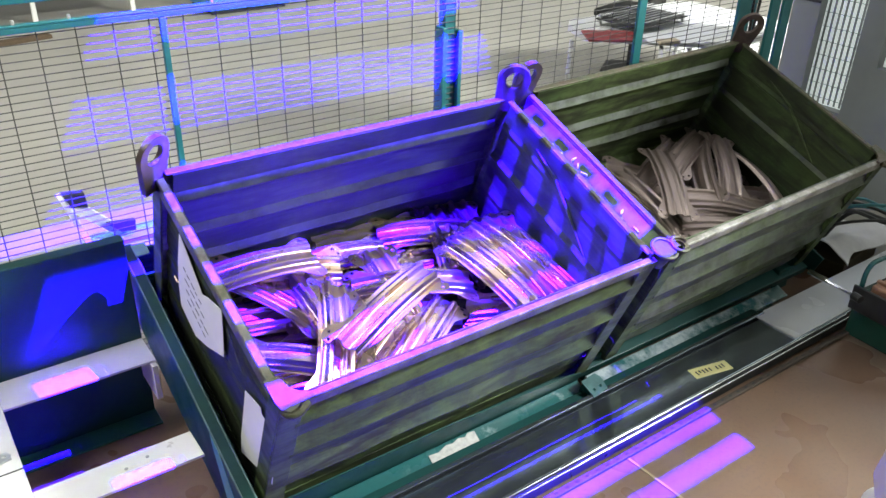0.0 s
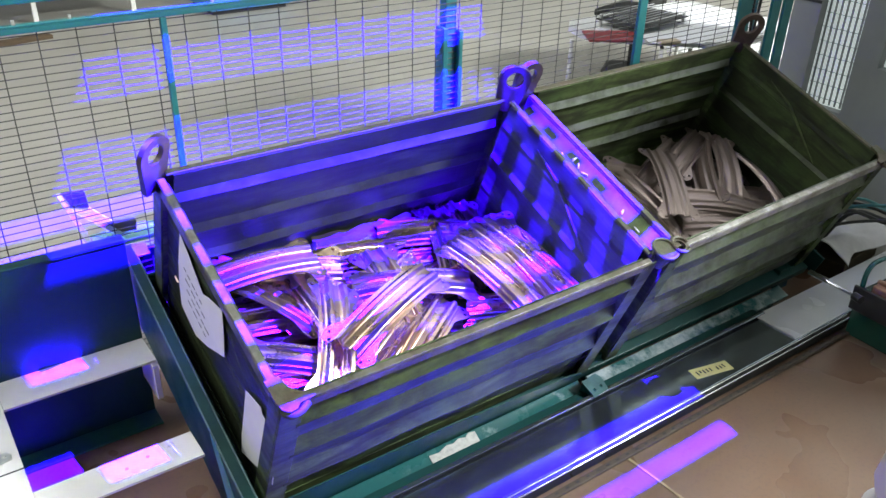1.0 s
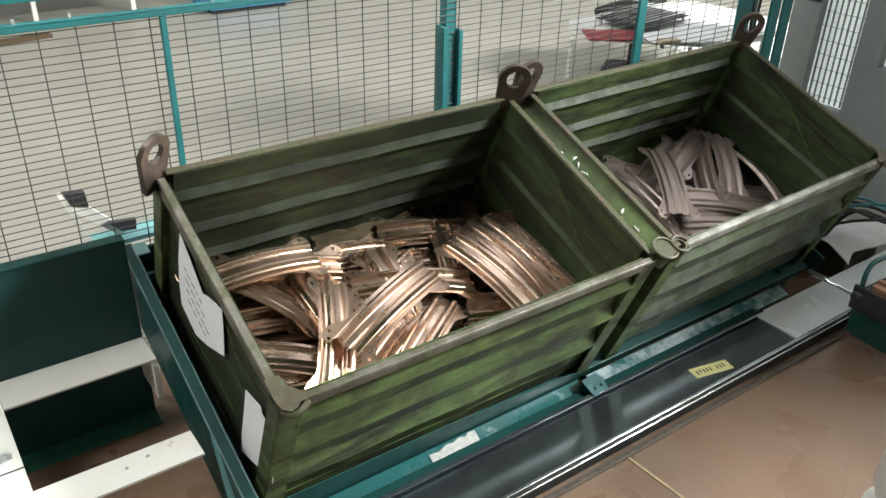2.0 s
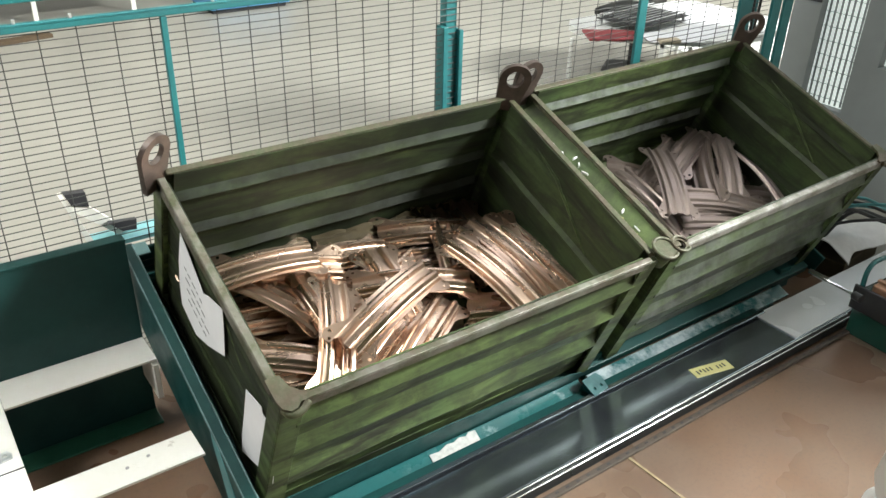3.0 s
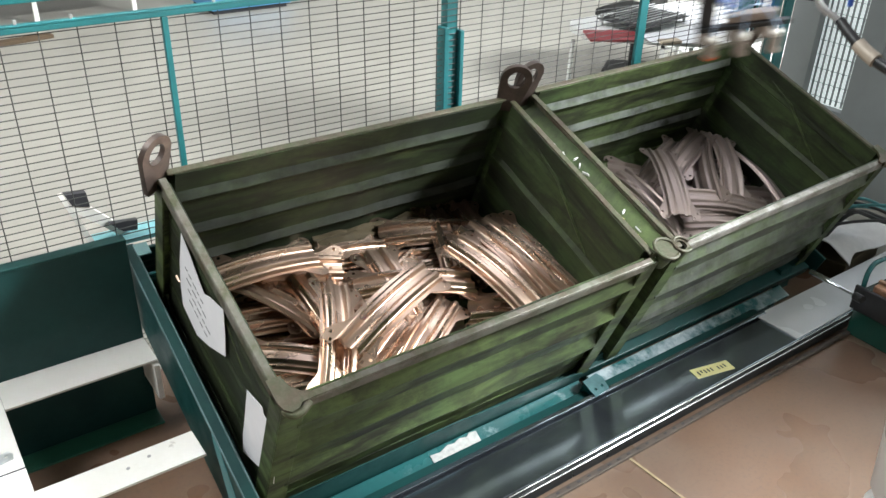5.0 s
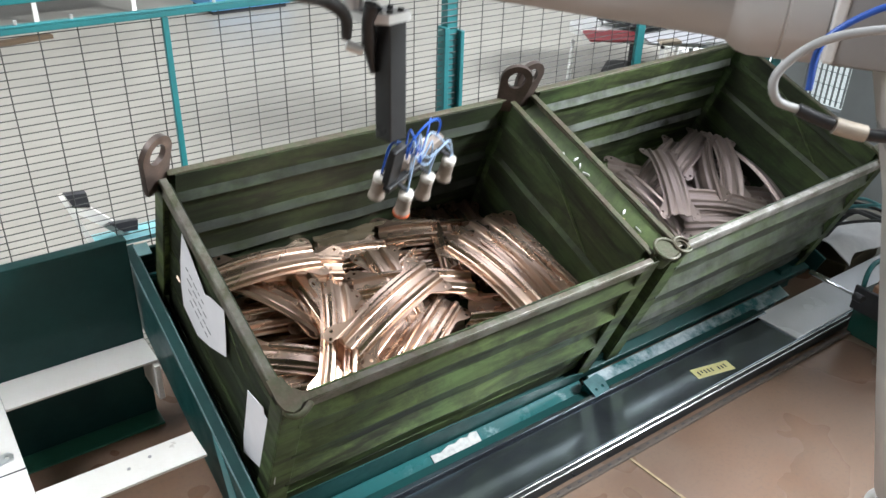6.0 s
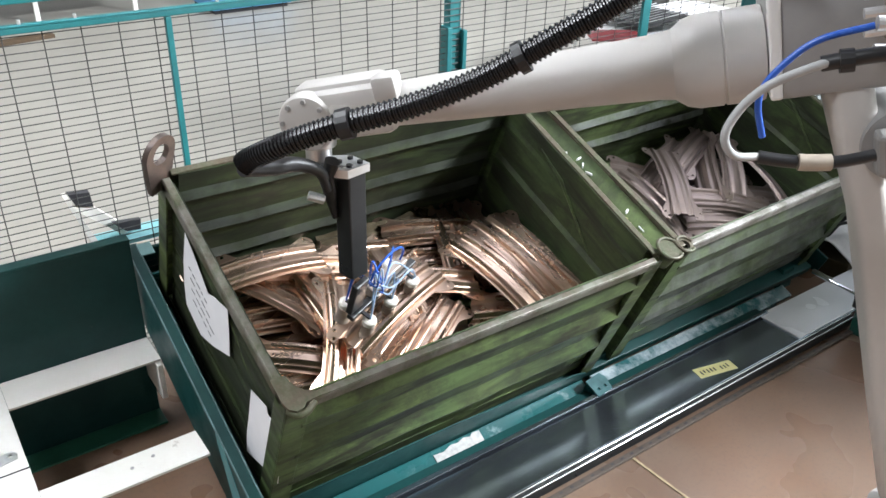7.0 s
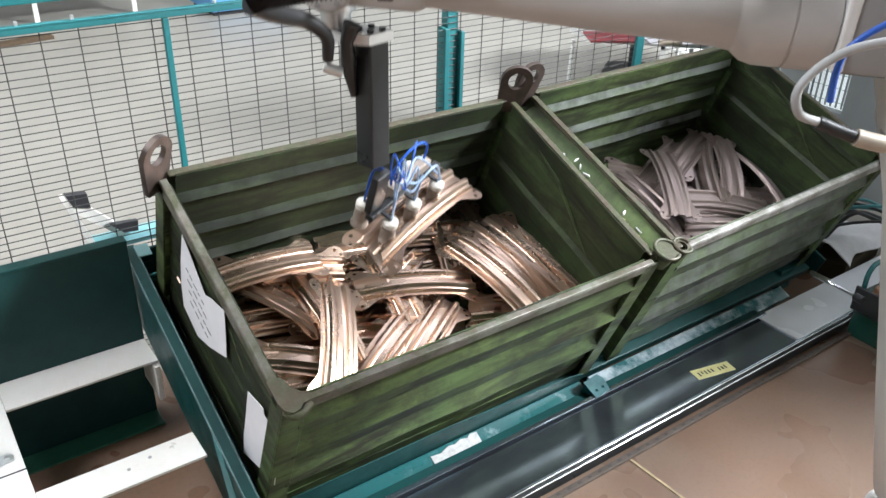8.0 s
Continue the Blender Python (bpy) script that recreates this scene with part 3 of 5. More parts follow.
# ---- tilting cradle and its surroundings ----
def build_cradle():
    c = thing("tilting_cradle", "dark teal steel cradle that holds the two tilted bins", "cradle", TILT)
    part("base_plate", box(-0.060, 2.60, -0.009, 0.90, -H - 0.060, -H - 0.0205, 0.004), TEAL_DARK, c)
    front = part("front_angle", box(-0.03, 1.185, -0.086, -0.026, -H - 0.032, -H - 0.020, 0.003), TEAL_WORN, c, "worn teal front angle")
    part("front_angle", box(1.225, 2.36, -0.086, -0.026, -H - 0.032, -H - 0.020, 0.003), TEAL_RUBBED_SHEEN, c, "front angle rubbed pale, with its reflection painted in")
    bm = plate_from_outline([(0.532, -0.084), (0.716, -0.085), (0.718, -0.060), (0.720, -0.034), (0.695, -0.030), (0.68, -0.040), (0.655, -0.033), (0.63, -0.041), (0.605, -0.037), (0.57, -0.048), (0.534, -0.044)], 0.002)
    part("sticker", moved(bm, Matrix.Translation((0, 0, -H - 0.0195))), plain("torn_sticker", (0.46, 0.455, 0.44), 0.7, 0, 0.2, 60, 0.02), front, "torn white sticker")
    # an upright dark teal plate in front of the first bin's foot, its top edge dropping to the joint
    bm = plate_from_outline([(-0.02, -0.640), (1.19, -0.640), (1.19, -0.585), (1.12, -0.560), (0.60, -0.508), (-0.02, -0.500)], 0.004)
    part("dark_plate", moved(bm, Matrix.Translation((0, -0.0195, 0)) @ Matrix(((1, 0, 0, 0), (0, 0, -1, 0), (0, 1, 0, 0), (0, 0, 0, 1)))), TEAL_DARK, c)
    part("front_lip", box(-0.07, 2.25, -0.092, -0.087, -H - 0.085, -H - 0.024, 0.002), TEAL_DARK, c)
    for u in (0.02, 0.33, 0.70, 1.05, 1.45, 1.90):
        part("edge_bump", box(u, u + 0.03, -0.0915, -0.0865, -H - 0.0235, -H - 0.020, 0.001), TEAL_RUBBED_SHEEN, c)
    side = part("side_plate", box(-0.075, -0.063, -0.06, 0.935, -0.655, -0.43, 0.003), TEAL_DARK, c)
    flange = part("flange", box(-0.078, -0.044, -0.06, 0.935, -0.4295, -0.424, 0.002), TEAL_DARK, side)
    for u in (-0.0775, -0.0445):
        part("pale_edge", tube([(u, -0.058, -0.4245), (u, 0.933, -0.4245)], 0.0026, 6), plain("pale_teal_edge", (0.17, 0.28, 0.28), 0.4, 0.2, 0.35, 14), flange)
    # bright cyan sheen low on the side plate, drawn as a patch of colour
    bm = plate_from_outline([(-0.06, -0.645), (0.02, -0.645), (0.10, -0.56), (0.20, -0.47), (0.22, -0.44), (0.16, -0.445), (0.06, -0.50), (-0.06, -0.585)], 0.0015)
    part("sheen_patch", moved(bm, Matrix.Translation((-0.0752, 0, 0)) @ Matrix(((0, 0, -1, 0), (1, 0, 0, 0), (0, 1, 0, 0), (0, 0, 0, 1)))), plain("sheen_bright_teal", (0.10, 0.34, 0.36), 0.3, 0.1, 0.3, 10), side, "bright patch painted in as sheen on the plate")
    part("top_lug", box(-0.048, -0.004, 0.875, 0.925, -0.426, -0.420, 0.002), plain("rubbed_lug", (0.22, 0.40, 0.40), 0.4, 0.2, 0.2, 14), c)
    part("cross_plate", box(-0.0435, 0.02, 0.80, 0.808, -0.56, -0.43, 0.002), TEAL_WORN, c)
    # added black plate stands in for the shade in the gap between the bins
    part("gap_shade", box(1.262, 1.312, 0.16, 0.80, -H - 0.018, -0.075, 0.003), BLACK_METAL, c, "black plate added as shade in the gap between the bins")
    part("side_plate", box(2.63, 2.642, -0.03, 0.935, -0.655, -0.56, 0.003), TEAL_DARK, c)
    part("back_plate", box(-0.062, 2.629, 0.905, 0.917, -0.655, -0.43, 0.003), TEAL_DARK, c)
    for u in (-0.055, 1.26):
        part("web", box(u, u + 0.008, 0.845, 0.904, -0.60, -0.43, 0.002), TEAL_DARK, c)
    # upright supports down to the floor
    inv = TILT.inverted()
    for u in (0.15, 1.30, 2.45):
        part("support", moved(box(u - 0.04, u + 0.04, 0.80, 0.88, 0.0, 0.36, 0.003), inv), TEAL_DARK, c)
        part("support", moved(box(u - 0.04, u + 0.04, 0.24, 0.30, 0.0, 0.10, 0.003), inv), TEAL_DARK, c)
    # clamp at the joint of the two bins
    clamp = part("clamp", moved(box(-0.035, 0.035, -0.030, 0.030, 0.0, 0.050, 0.006), pose(1.20, -0.085, -H - 0.030, 0, 0, 8)), TEAL_WORN, c, "worn teal clamp block")
    for dx, dy, mat in ((-0.055, -0.055, ORANGE), (-0.042, -0.062, PAPER), (-0.068, -0.050, CARDBOARD)):
        part("tag", moved(box(-0.006, 0.006, -0.004, 0.004, 0.0, 0.016, 0.001), pose(1.20 + dx, -0.085 + dy, -H - 0.036, 20, 10, 30)), mat, clamp)
    part("face_plate", moved(plate_from_outline([(-0.042, -0.034), (0.030, -0.036), (0.044, 0.010), (0.034, 0.034), (-0.036, 0.036)], 0.004, [ring(-0.018, -0.012, 0.006), ring(0.014, -0.014, 0.006)]), pose(1.20, -0.085, -H + 0.0205, 0, 0, 8)), plain("rubbed_clamp_steel", (0.075, 0.175, 0.185), 0.35, 0.3, 0.25, 20), clamp)
    for dx, dy in ((-0.03, -0.05), (0.02, -0.06), (0.045, -0.02)):
        bm = bmesh.new()
        add_tube(bm, [(1.20 + dx, -0.085 + dy, -H - 0.06), (1.20 + dx, -0.085 + dy, -H - 0.02)], 0.009, 6)
        add_tube(bm, [(1.20 + dx, -0.085 + dy, -H - 0.02), (1.20 + dx, -0.085 + dy, -H - 0.005)], 0.005, 8)
        part("bolt", bm, CHROME, clamp)
    return c


def build_surroundings():
    # long guard plate behind the cradle
    g = thing("guard_plate", "dark teal sheet steel guard standing on the floor", "guard")
    part("panel", box(-1.6, -0.080, 0.945, 0.957, 0.0, 0.655, 0.003), TEAL_DARK, g)
    part("top_edge", box(-1.6, -0.080, 0.940, 0.985, 0.6555, 0.665, 0.002), TEAL_DARK, g)
    part("foot_strip", box(-1.6, -0.080, 0.862, 0.944, 0.0, 0.008, 0.002), plain("green_floor_edge", (0.035, 0.170, 0.115), 0.4, 0.0, 0.2, 12), g)
    # cream base frame, thin plates bolted to the guard
    f = thing("base_frame", "cream painted steel base frame beside the cradle", "frame")
    part("bar", box(-0.52, -0.082, 0.805, 0.944, 0.295, 0.303, 0.001), CREAM, f)
    part("bar", box(-0.52, -0.110, 0.325, 0.435, 0.289, 0.297, 0.001), CREAM, f)
    cross = part("bar", box(-0.66, -0.5205, 0.05, 0.940, 0.289, 0.297, 0.001), CREAM, f)
    part("end_block", box(-0.100, -0.082, 0.79, 0.94, 0.16, 0.2885, 0.002), CREAM, f)
    bm = plate_from_outline([(-0.022, -0.018), (0.022, -0.018), (0.028, 0.0), (0.022, 0.018), (-0.022, 0.018)], 0.004, [ring(0.010, 0.0, 0.006)])
    part("fixing_plate", moved(bm, pose(-0.565, 0.60, 0.2975, 0, 0, 12)), ALU, cross, "small bright fixing plate")
    part("joint", box(-0.66, -0.5205, 0.535, 0.539, 0.297, 0.2985), INK, cross)
    for x, y in ((-0.62, 0.88), (-0.62, 0.12)):
        part("foot", box(x - 0.03, x + 0.03, y - 0.03, y + 0.03, 0, 0.2885, 0.003), CREAM, f)
    for x, y in ((-0.30, 0.385), (-0.24, 0.40), (-0.46, 0.86), (-0.60, 0.45)):
        bm = bmesh.new()
        add_tube(bm, [(x, y, 0.297), (x, y, 0.2985)], 0.005, 8)
        part("screw", bm, GREY_TUBE, f)
    # sheet metal strip along the front with a perforated bright edge
    s = thing("sheet_strip", "bare steel floor strip with a perforated bright edge", "strip")
    part("sheet", box(0.2, 2.62, -0.0795, 0.090, 0.0, 0.060, 0.003), GALV, s)
    part("back_rail", box(0.2, 2.12, 0.100, 0.118, 0.0, 0.070, 0.003), GALV, s)
    part("back_fold", box(0.2, 2.12, 0.126, 0.160, 0.0, 0.055, 0.003), TEAL_DARK, s)
    part("edge_rail", tube([(0.2, -0.0875, 0.0625), (2.40, -0.0875, 0.0625)], 0.0028, 12), CHROME, s, smooth=True)
    part("edge_web", box(0.2, 2.40, -0.0975, -0.0800, 0.010, 0.0575, 0.001), BLACK_METAL, s)
    part("edge_rail", tube([(0.2, -0.1005, 0.0545), (2.40, -0.1005, 0.0545)], 0.0028, 12), CHROME, s, smooth=True)
    perforated = part("perforated_edge", box(0.2, 2.40, -0.132, -0.110, 0.0, 0.012, 0.003), plain("brownish_rail", (0.085, 0.066, 0.052), 0.75, 0.0, 0.2, 12), s)
    hole = bmesh.new()
    add_box(hole, -0.006, 0.006, -0.0028, 0.0028, 0.0, 0.0012)
    first = part("slot", hole, INK, perforated)
    first.location = (0.62, -0.121, 0.0122)
    for k in range(1, 40):
        o = new("slot", first.data)
        o.parent = perforated
        o.location = (0.62 + 0.044 * k, -0.121, 0.0122)
    # yellow sticker with its handwritten line
    st = thing("yellow_sticker", "small yellow sticker with a handwritten line on the steel strip", "sticker")
    plate = part("paper", moved(box(-0.083, 0.083, -0.026, 0.026, 0.0, 0.0015), pose(1.639, -0.017, 0.0602, 0, 0, -12)), YELLOW, st)
    rnd = random.Random(2)
    for k in range(9):
        if k == 5:
            continue
        h = rnd.uniform(0.014, 0.022)
        part("ink_bar", moved(box(-0.066 + 0.015 * k, -0.060 + 0.015 * k, -h / 2, h / 2, 0.0, 0.0006), pose(1.639, -0.017, 0.0618, 0, 0, -12 + rnd.uniform(-3, 3))), INK, plate)


def build_machine():
    """The clamping unit on the floor past the second bin."""
    m = thing("clamping_unit", "dark green machine block with a copper-brown head and steel rod", "machine")
    at = pose(2.37, -0.11, 0, 0, 0, -3)
    part("body", moved(box(0.0, 0.50, -0.44, 0.0, 0.0, 0.20, 0.006), at), plain("glossy_dark_green", (0.010, 0.055, 0.042), 0.18, 0.0, 0.2, 5.0), m)
    part("side_plate", moved(box(-0.014, -0.001, -0.30, 0.01, 0.12, 0.225, 0.004), at), BLACK, m)
    head = part("head", moved(box(0.0, 0.42, -0.26, -0.05, 0.201, 0.250, 0.008), at), COPPER, m, "copper-brown block")
    for n in range(6):
        part("rib", moved(box(0.03 + 0.06 * n, 0.05 + 0.06 * n, -0.262, -0.048, 0.2505, 0.262, 0.003), at), COPPER, head)
    part("guard_pipe", tube(curve_points([(2.38, -0.12, 0.20), (2.40, -0.115, 0.285), (2.50, -0.11, 0.30), (2.80, -0.13, 0.27)], 20), 0.010, 10), TEAL_WORN, m, smooth=True)
    bm = bmesh.new()
    add_tube(bm, [(2.262, 0.04, 0.245), (2.245, -0.05, 0.25), (2.244, -0.055, 0.25), (2.225, -0.17, 0.255)], [0.011, 0.011, 0.007, 0.007], 12)
    rod = part("rod", bm, CHROME, m, smooth=True)
    bm = bmesh.new()
    add_tube(bm, [(2.225, -0.165, 0.255), (2.218, -0.20, 0.256)], 0.016, 12)
    part("nut", bm, BLACK_METAL, rod)
    # pale plate added for the bright reflection at the strip's far end
    p = thing("steel_tray", "pale plate added as the bright reflection on the steel strip", "plate")
    part("plate", moved(box(0, 0.99, -0.105, 0.085, 0.0, 0.006, 0.002), pose(2.07, 0.03, 0.0605, 0, 0, 0)), plain("pale_reflection_steel", (0.84, 0.86, 0.90), 0.26, 0.1, 0.04, 6.0), p)
    part("fold", moved(box(0, 0.97, 0.086, 0.091, -0.055, -0.0005, 0.001), pose(2.07, 0.03, 0.0605, 0, 0, 0)), GALV, p)
    # crumpled white cloth and cables
    bm = bmesh.new()
    n = 40

    def drape(i, j):
        s, q = i / n, j / n
        z = 0.105 + 0.055 * math.sin(q * 3.0) * (0.6 + 0.4 * math.sin(s * 5 + 0.6)) + 0.030 * noise.noise((s * 3.1, q * 2.3, 2)) + 0.016 * math.sin(7 * s + 4 * q + 2 * noise.noise((s * 2, q * 2, 5)))
        return (0.46 * s + 0.02 * math.sin(q * 5), 0.26 * q + 0.03 * math.sin(s * 5), max(0.092, z))

    vs = [[bm.verts.new(drape(i, j)) for j in range(n + 1)] for i in range(n + 1)]
    for i in range(n):
        for j in range(n):
            bm.faces.new((vs[i][j], vs[i + 1][j], vs[i + 1][j + 1], vs[i][j + 1]))
    r = bmesh.ops.extrude_face_region(bm, geom=list(bm.faces))
    bmesh.ops.translate(bm, vec=(0, 0, -0.006), verts=[g for g in r["geom"] if isinstance(g, bmesh.types.BMVert)])
    bmesh.ops.recalc_face_normals(bm, faces=bm.faces)
    cloth = part("cloth", moved(bm, pose(2.70, 0.10, 0.0, 0, 0, 8)), RAG, smooth=True)
    tagged(cloth, "crumpled white cloth thrown over a box beside the bin", "cloth")
    cb = part("box", moved(box(0.02, 0.40, 0.02, 0.22, 0.0, 0.085, 0.004), pose(2.70, 0.10, 0.0, 0, 0, 8)), CARDBOARD)
    tagged(cb, "low brown cardboard box on the floor", "box")
    rnd = random.Random(8)
    for k in range(7):
        pts = [(2.72 + rnd.uniform(-0.02, 0.05), 0.30 + rnd.uniform(-0.05, 0.05), 0.02), (2.80 + rnd.uniform(-0.08, 0.08), 0.24, 0.22 + rnd.uniform(0, 0.12)), (3.0 + rnd.uniform(-0.05, 0.05), 0.05 + rnd.uniform(-0.1, 0.1), 0.28 + rnd.uniform(-0.06, 0.06)), (3.3, -0.1 + rnd.uniform(-0.1, 0.1), 0.10), (3.5, -0.15, 0.012)]
        c = part("hose", tube(curve_points(pts, 26), 0.007 + 0.003 * (k % 2), 8), HOSE_TEAL if k % 3 == 0 else BLACK, smooth=True)
        tagged(c, "loose hose looping on the floor behind the bin", "hose", "loose hoses")


def build_fence():
    f = thing("mesh_fence", "teal safety fence of steel posts and dark wire mesh", "fence")
    y = 1.02
    for x0, x1, z1 in ((0.138, 0.156, 1.294), (2.15, 2.195, 2.2), (2.84, 2.93, 2.2), (3.10, 3.17, 2.2), (3.20, 3.27, 2.2), (-1.45, -1.405, 2.2)):
        part("post", box(x0, x1, y - 0.022, y - 0.006, 0, z1, 0.002), TEAL, f)
    main = part("post", box(1.160, 1.208, y + 0.005, y + 0.045, 0, 2.2, 0.003), TEAL, f)
    part("sleeve", box(1.138, 1.159, y - 0.015, y + 0.040, 0, 1.135, 0.003), TEAL, main)
    cap = part("sleeve", box(1.2085, 1.226, y - 0.015, y + 0.045, 0, 1.118, 0.003), TEAL, main)
    for z in (1.10, 1.085):
        bm = bmesh.new()
        add_tube(bm, [(1.216, y + 0.01, z), (1.224, y + 0.01, z)], 0.008, 8)
        part("bolt", bm, CHROME, f)
    rail = part("rail", box(-1.40, 1.127, y - 0.022, y + 0.005, 1.295, 1.312, 0.003), TEAL, f)
    part("rail_lip", box(-1.40, 1.127, y - 0.024, y + 0.001, 1.3125, 1.317, 0.001), TEAL, rail)
    rail2 = part("rail", box(-1.40, 1.127, y + 0.10, y + 0.13, 1.345, 1.366, 0.003), TEAL, f)
    part("rail_lip", box(-1.40, 1.127, y + 0.098, y + 0.126, 1.3665, 1.371, 0.001), TEAL, rail2)
    for x in (-0.24, -0.10, 0.30):
        part("stud", box(x - 0.004, x + 0.004, y - 0.016, y - 0.006, 1.3175, 1.330, 0.001), ALU, f)
    for k in range(46):
        x = -1.388 + 0.1 * k
        if k in (0, 27):
            tall = bmesh.new()
            add_tube(tall, [(0, 0, 0.12), (0, 0, 1.294 if k == 0 else 2.1)], 0.0018, 6)
            first = part("upright_wire", tall, WIRE, f)
        else:
            o = new("upright_wire", first.data)
            o.parent = f
            first = o
        first.location = (x, y - 0.0036, 0)
    for k in range(87):
        z = 0.1328 + 0.02215 * k
        x0 = -1.40 if z < 1.29 else 1.22
        if k == 0 or (z >= 1.29 and z - 0.02215 < 1.29):
            wire = bmesh.new()
            add_tube(wire, [(x0, 0, 0), (3.1, 0, 0)], 0.0015, 6)
            first = part("level_wire", wire, WIRE, f)
        else:
            o = new("level_wire", first.data)
            o.parent = f
            first = o
        first.location = (0, y, z)


def build_beyond():
    """What stands beyond the fence."""
    t = thing("work_table", "white folding table with papers beyond the fence", "table")
    bm = plate_from_outline([(2.62, 2.00), (2.56, 1.80), (2.60, 1.74), (3.10, 1.28), (3.75, 1.30), (3.80, 1.40), (3.75, 2.05), (3.70, 2.10), (2.70, 2.08)], 0.035)
    part("tabletop", moved(bm, Matrix.Translation((0.10, 0.0, 0.705))), WHITE, t)
    for x, y in ((2.62, 1.86), (3.05, 1.40), (3.70, 1.40), (3.70, 2.0)):
        part("leg", tube([(x, y, 0.704), (x - 0.02, y, 0.0)], 0.012, 8), WHITE, t)
    part("crossbar", tube([(2.70, 1.75, 0.25), (3.05, 1.45, 0.25)], 0.010, 8), BLACK, t)
    fold = part("folder", moved(box(-0.14, 0.14, -0.10, 0.10, 0, 0.012, 0.002), pose(2.73, 1.68, 0.741, 0, 0, -32)), RED)
    tagged(fold, "red folder lying on the white table", "folder")
    b = thing("wire_tray", "flat black wire tray standing on the table", "tray")
    part("base", moved(box(-0.24, 0.24, -0.15, 0.15, 0.0, 0.006, 0.001), pose(3.10, 1.80, 0.775, 0, 0, 8)), BLACK, b)
    for k in range(9):
        part("wire", moved(box(-0.24, 0.24, -0.002, 0.002, 0.0, 0.004), pose(3.10 + 0.0, 1.80 - 0.14 + 0.035 * k, 0.80, 0, 0, 8)), ALU, b)
    for x, y in ((-0.22, -0.13), (0.22, -0.13), (-0.22, 0.13), (0.22, 0.13)):
        part("foot", moved(box(x - 0.008, x + 0.008, y - 0.008, y + 0.008, -0.034, 0.026), pose(3.10, 1.80, 0.775, 0, 0, 8)), ALU, b)
    for k, (x, y, a) in enumerate(((3.25, 1.50, 10), (3.45, 1.62, -6), (3.52, 1.85, 20), (2.98, 1.48, -30))):
        p = part("paper_sheet", moved(box(-0.15, 0.15, -0.105, 0.105, 0, 0.002), pose(x, y, 0.7405 + 0.0025 * k, 0, 0, a)), PAPER)
        tagged(p, "white sheet of paper lying on the table", "paper", "papers on the table")
    gl = part("gloves", moved(box(-0.06, 0.06, -0.03, 0.03, 0, 0.022, 0.008), pose(2.90, 1.43, 0.741, 0, 0, -20)), plain("beige_cloth", (0.55, 0.46, 0.34), 0.9))
    tagged(gl, "pair of beige work gloves on the table edge", "gloves")
    ch = thing("office_chair", "black office chair behind the white table", "chair")
    part("backrest", moved(box(-0.22, 0.22, -0.03, 0.03, 0.5, 0.92, 0.02), pose(4.25, 2.65, 0, 0, 0, 15)), BLACK, ch)
    part("seat", moved(box(-0.22, 0.22, -0.02, 0.42, 0.44, 0.50, 0.02), pose(4.25, 2.65, 0, 0, 0, 15)), BLACK, ch)
    part("stem", tube([(4.21, 2.82, 0.02), (4.21, 2.82, 0.44)], 0.03, 10), BLACK, ch)
    part("base", tube([(4.21, 2.82, 0.0), (4.21, 2.82, 0.05)], 0.25, 5), BLACK, ch)
    sh = thing("white_shelf", "white shelving with boxes beyond the table", "shelf")
    for z in (0.35, 0.80, 1.02):
        part("shelf", box(3.95, 5.2, 1.75, 2.35, z, z + 0.025, 0.002), WHITE, sh)
    for x, y in ((3.97, 1.77), (5.18, 1.77), (3.97, 2.33), (5.18, 2.33)):
        part("upright", box(x - 0.02, x + 0.02, y - 0.02, y + 0.02, 0, 1.5, 0.002), WHITE, sh)
    for k in range(4):
        bx = part("carton", moved(box(-0.11, 0.11, -0.15, 0.15, 0, 0.16 + 0.03 * (k % 2), 0.003), pose(4.15 + 0.28 * k, 2.03, 0.8255, 0, 0, 6 * (k - 1))), (CARDBOARD, BLACK, WHITE, GREY_WALL)[k])
        tagged(bx, "small closed carton on the white shelf", "carton", "cartons on the shelf")
    # far crate and pallet on the open floor
    cr = thing("blue_crate", "low pale blue plastic crate on the grey floor", "crate")
    part("tub", box(2.15, 2.95, 6.10, 6.70, 0.04, 0.22, 0.01), BLUE_CRATE, cr)
    part("runner", box(2.18, 2.92, 6.14, 6.66, 0.0, 0.039, 0.004), INK, cr)
    pal = part("wooden_board", moved(box(-0.35, 0.35, -0.05, 0.05, 0, 0.03, 0.003), pose(0.40, 6.02, 0, 0, 0, 10)), plain("brown_board", (0.10, 0.065, 0.035), 0.8))
    tagged(pal, "brown wooden board lying on the grey floor", "board")
    rk = thing("steel_rack", "dark steel rack with pale legs far across the hall", "rack")
    for x in (-1.2, 0.2, 0.75, 1.6):
        part("leg", box(x - 0.02, x + 0.02, 6.6, 6.64, 0, 1.2, 0.002), CREAM, rk)
    for z in (0.28, 0.75):
        part("shelf", box(-1.3, 1.7, 6.5, 7.3, z, z + 0.05, 0.004), plain("brown_rack", (0.16, 0.13, 0.09), 0.6), rk)
    # bracket on the guard behind the mesh
    bk = thing("angle_bracket", "pale teal angle bracket with dark sockets behind the mesh", "bracket")
    def plate_xz(name, outline, y, thick, mat):
        bm = moved(plate_from_outline(outline, thick), Matrix(((1, 0, 0, 0), (0, 0, 1, y), (0, 1, 0, 0), (0, 0, 0, 1))))
        bmesh.ops.recalc_face_normals(bm, faces=bm.faces)
        part(name, bm, mat, bk)
    plate_xz("arm", [(-0.212, 0.772), (-0.200, 0.774), (-0.140, 0.606), (-0.158, 0.600)], 1.085, 0.05, CREAM)
    plate_xz("arm", [(-0.200, 0.735), (-0.135, 0.722), (-0.030, 0.612), (-0.060, 0.600)], 1.105, 0.02, CREAM)
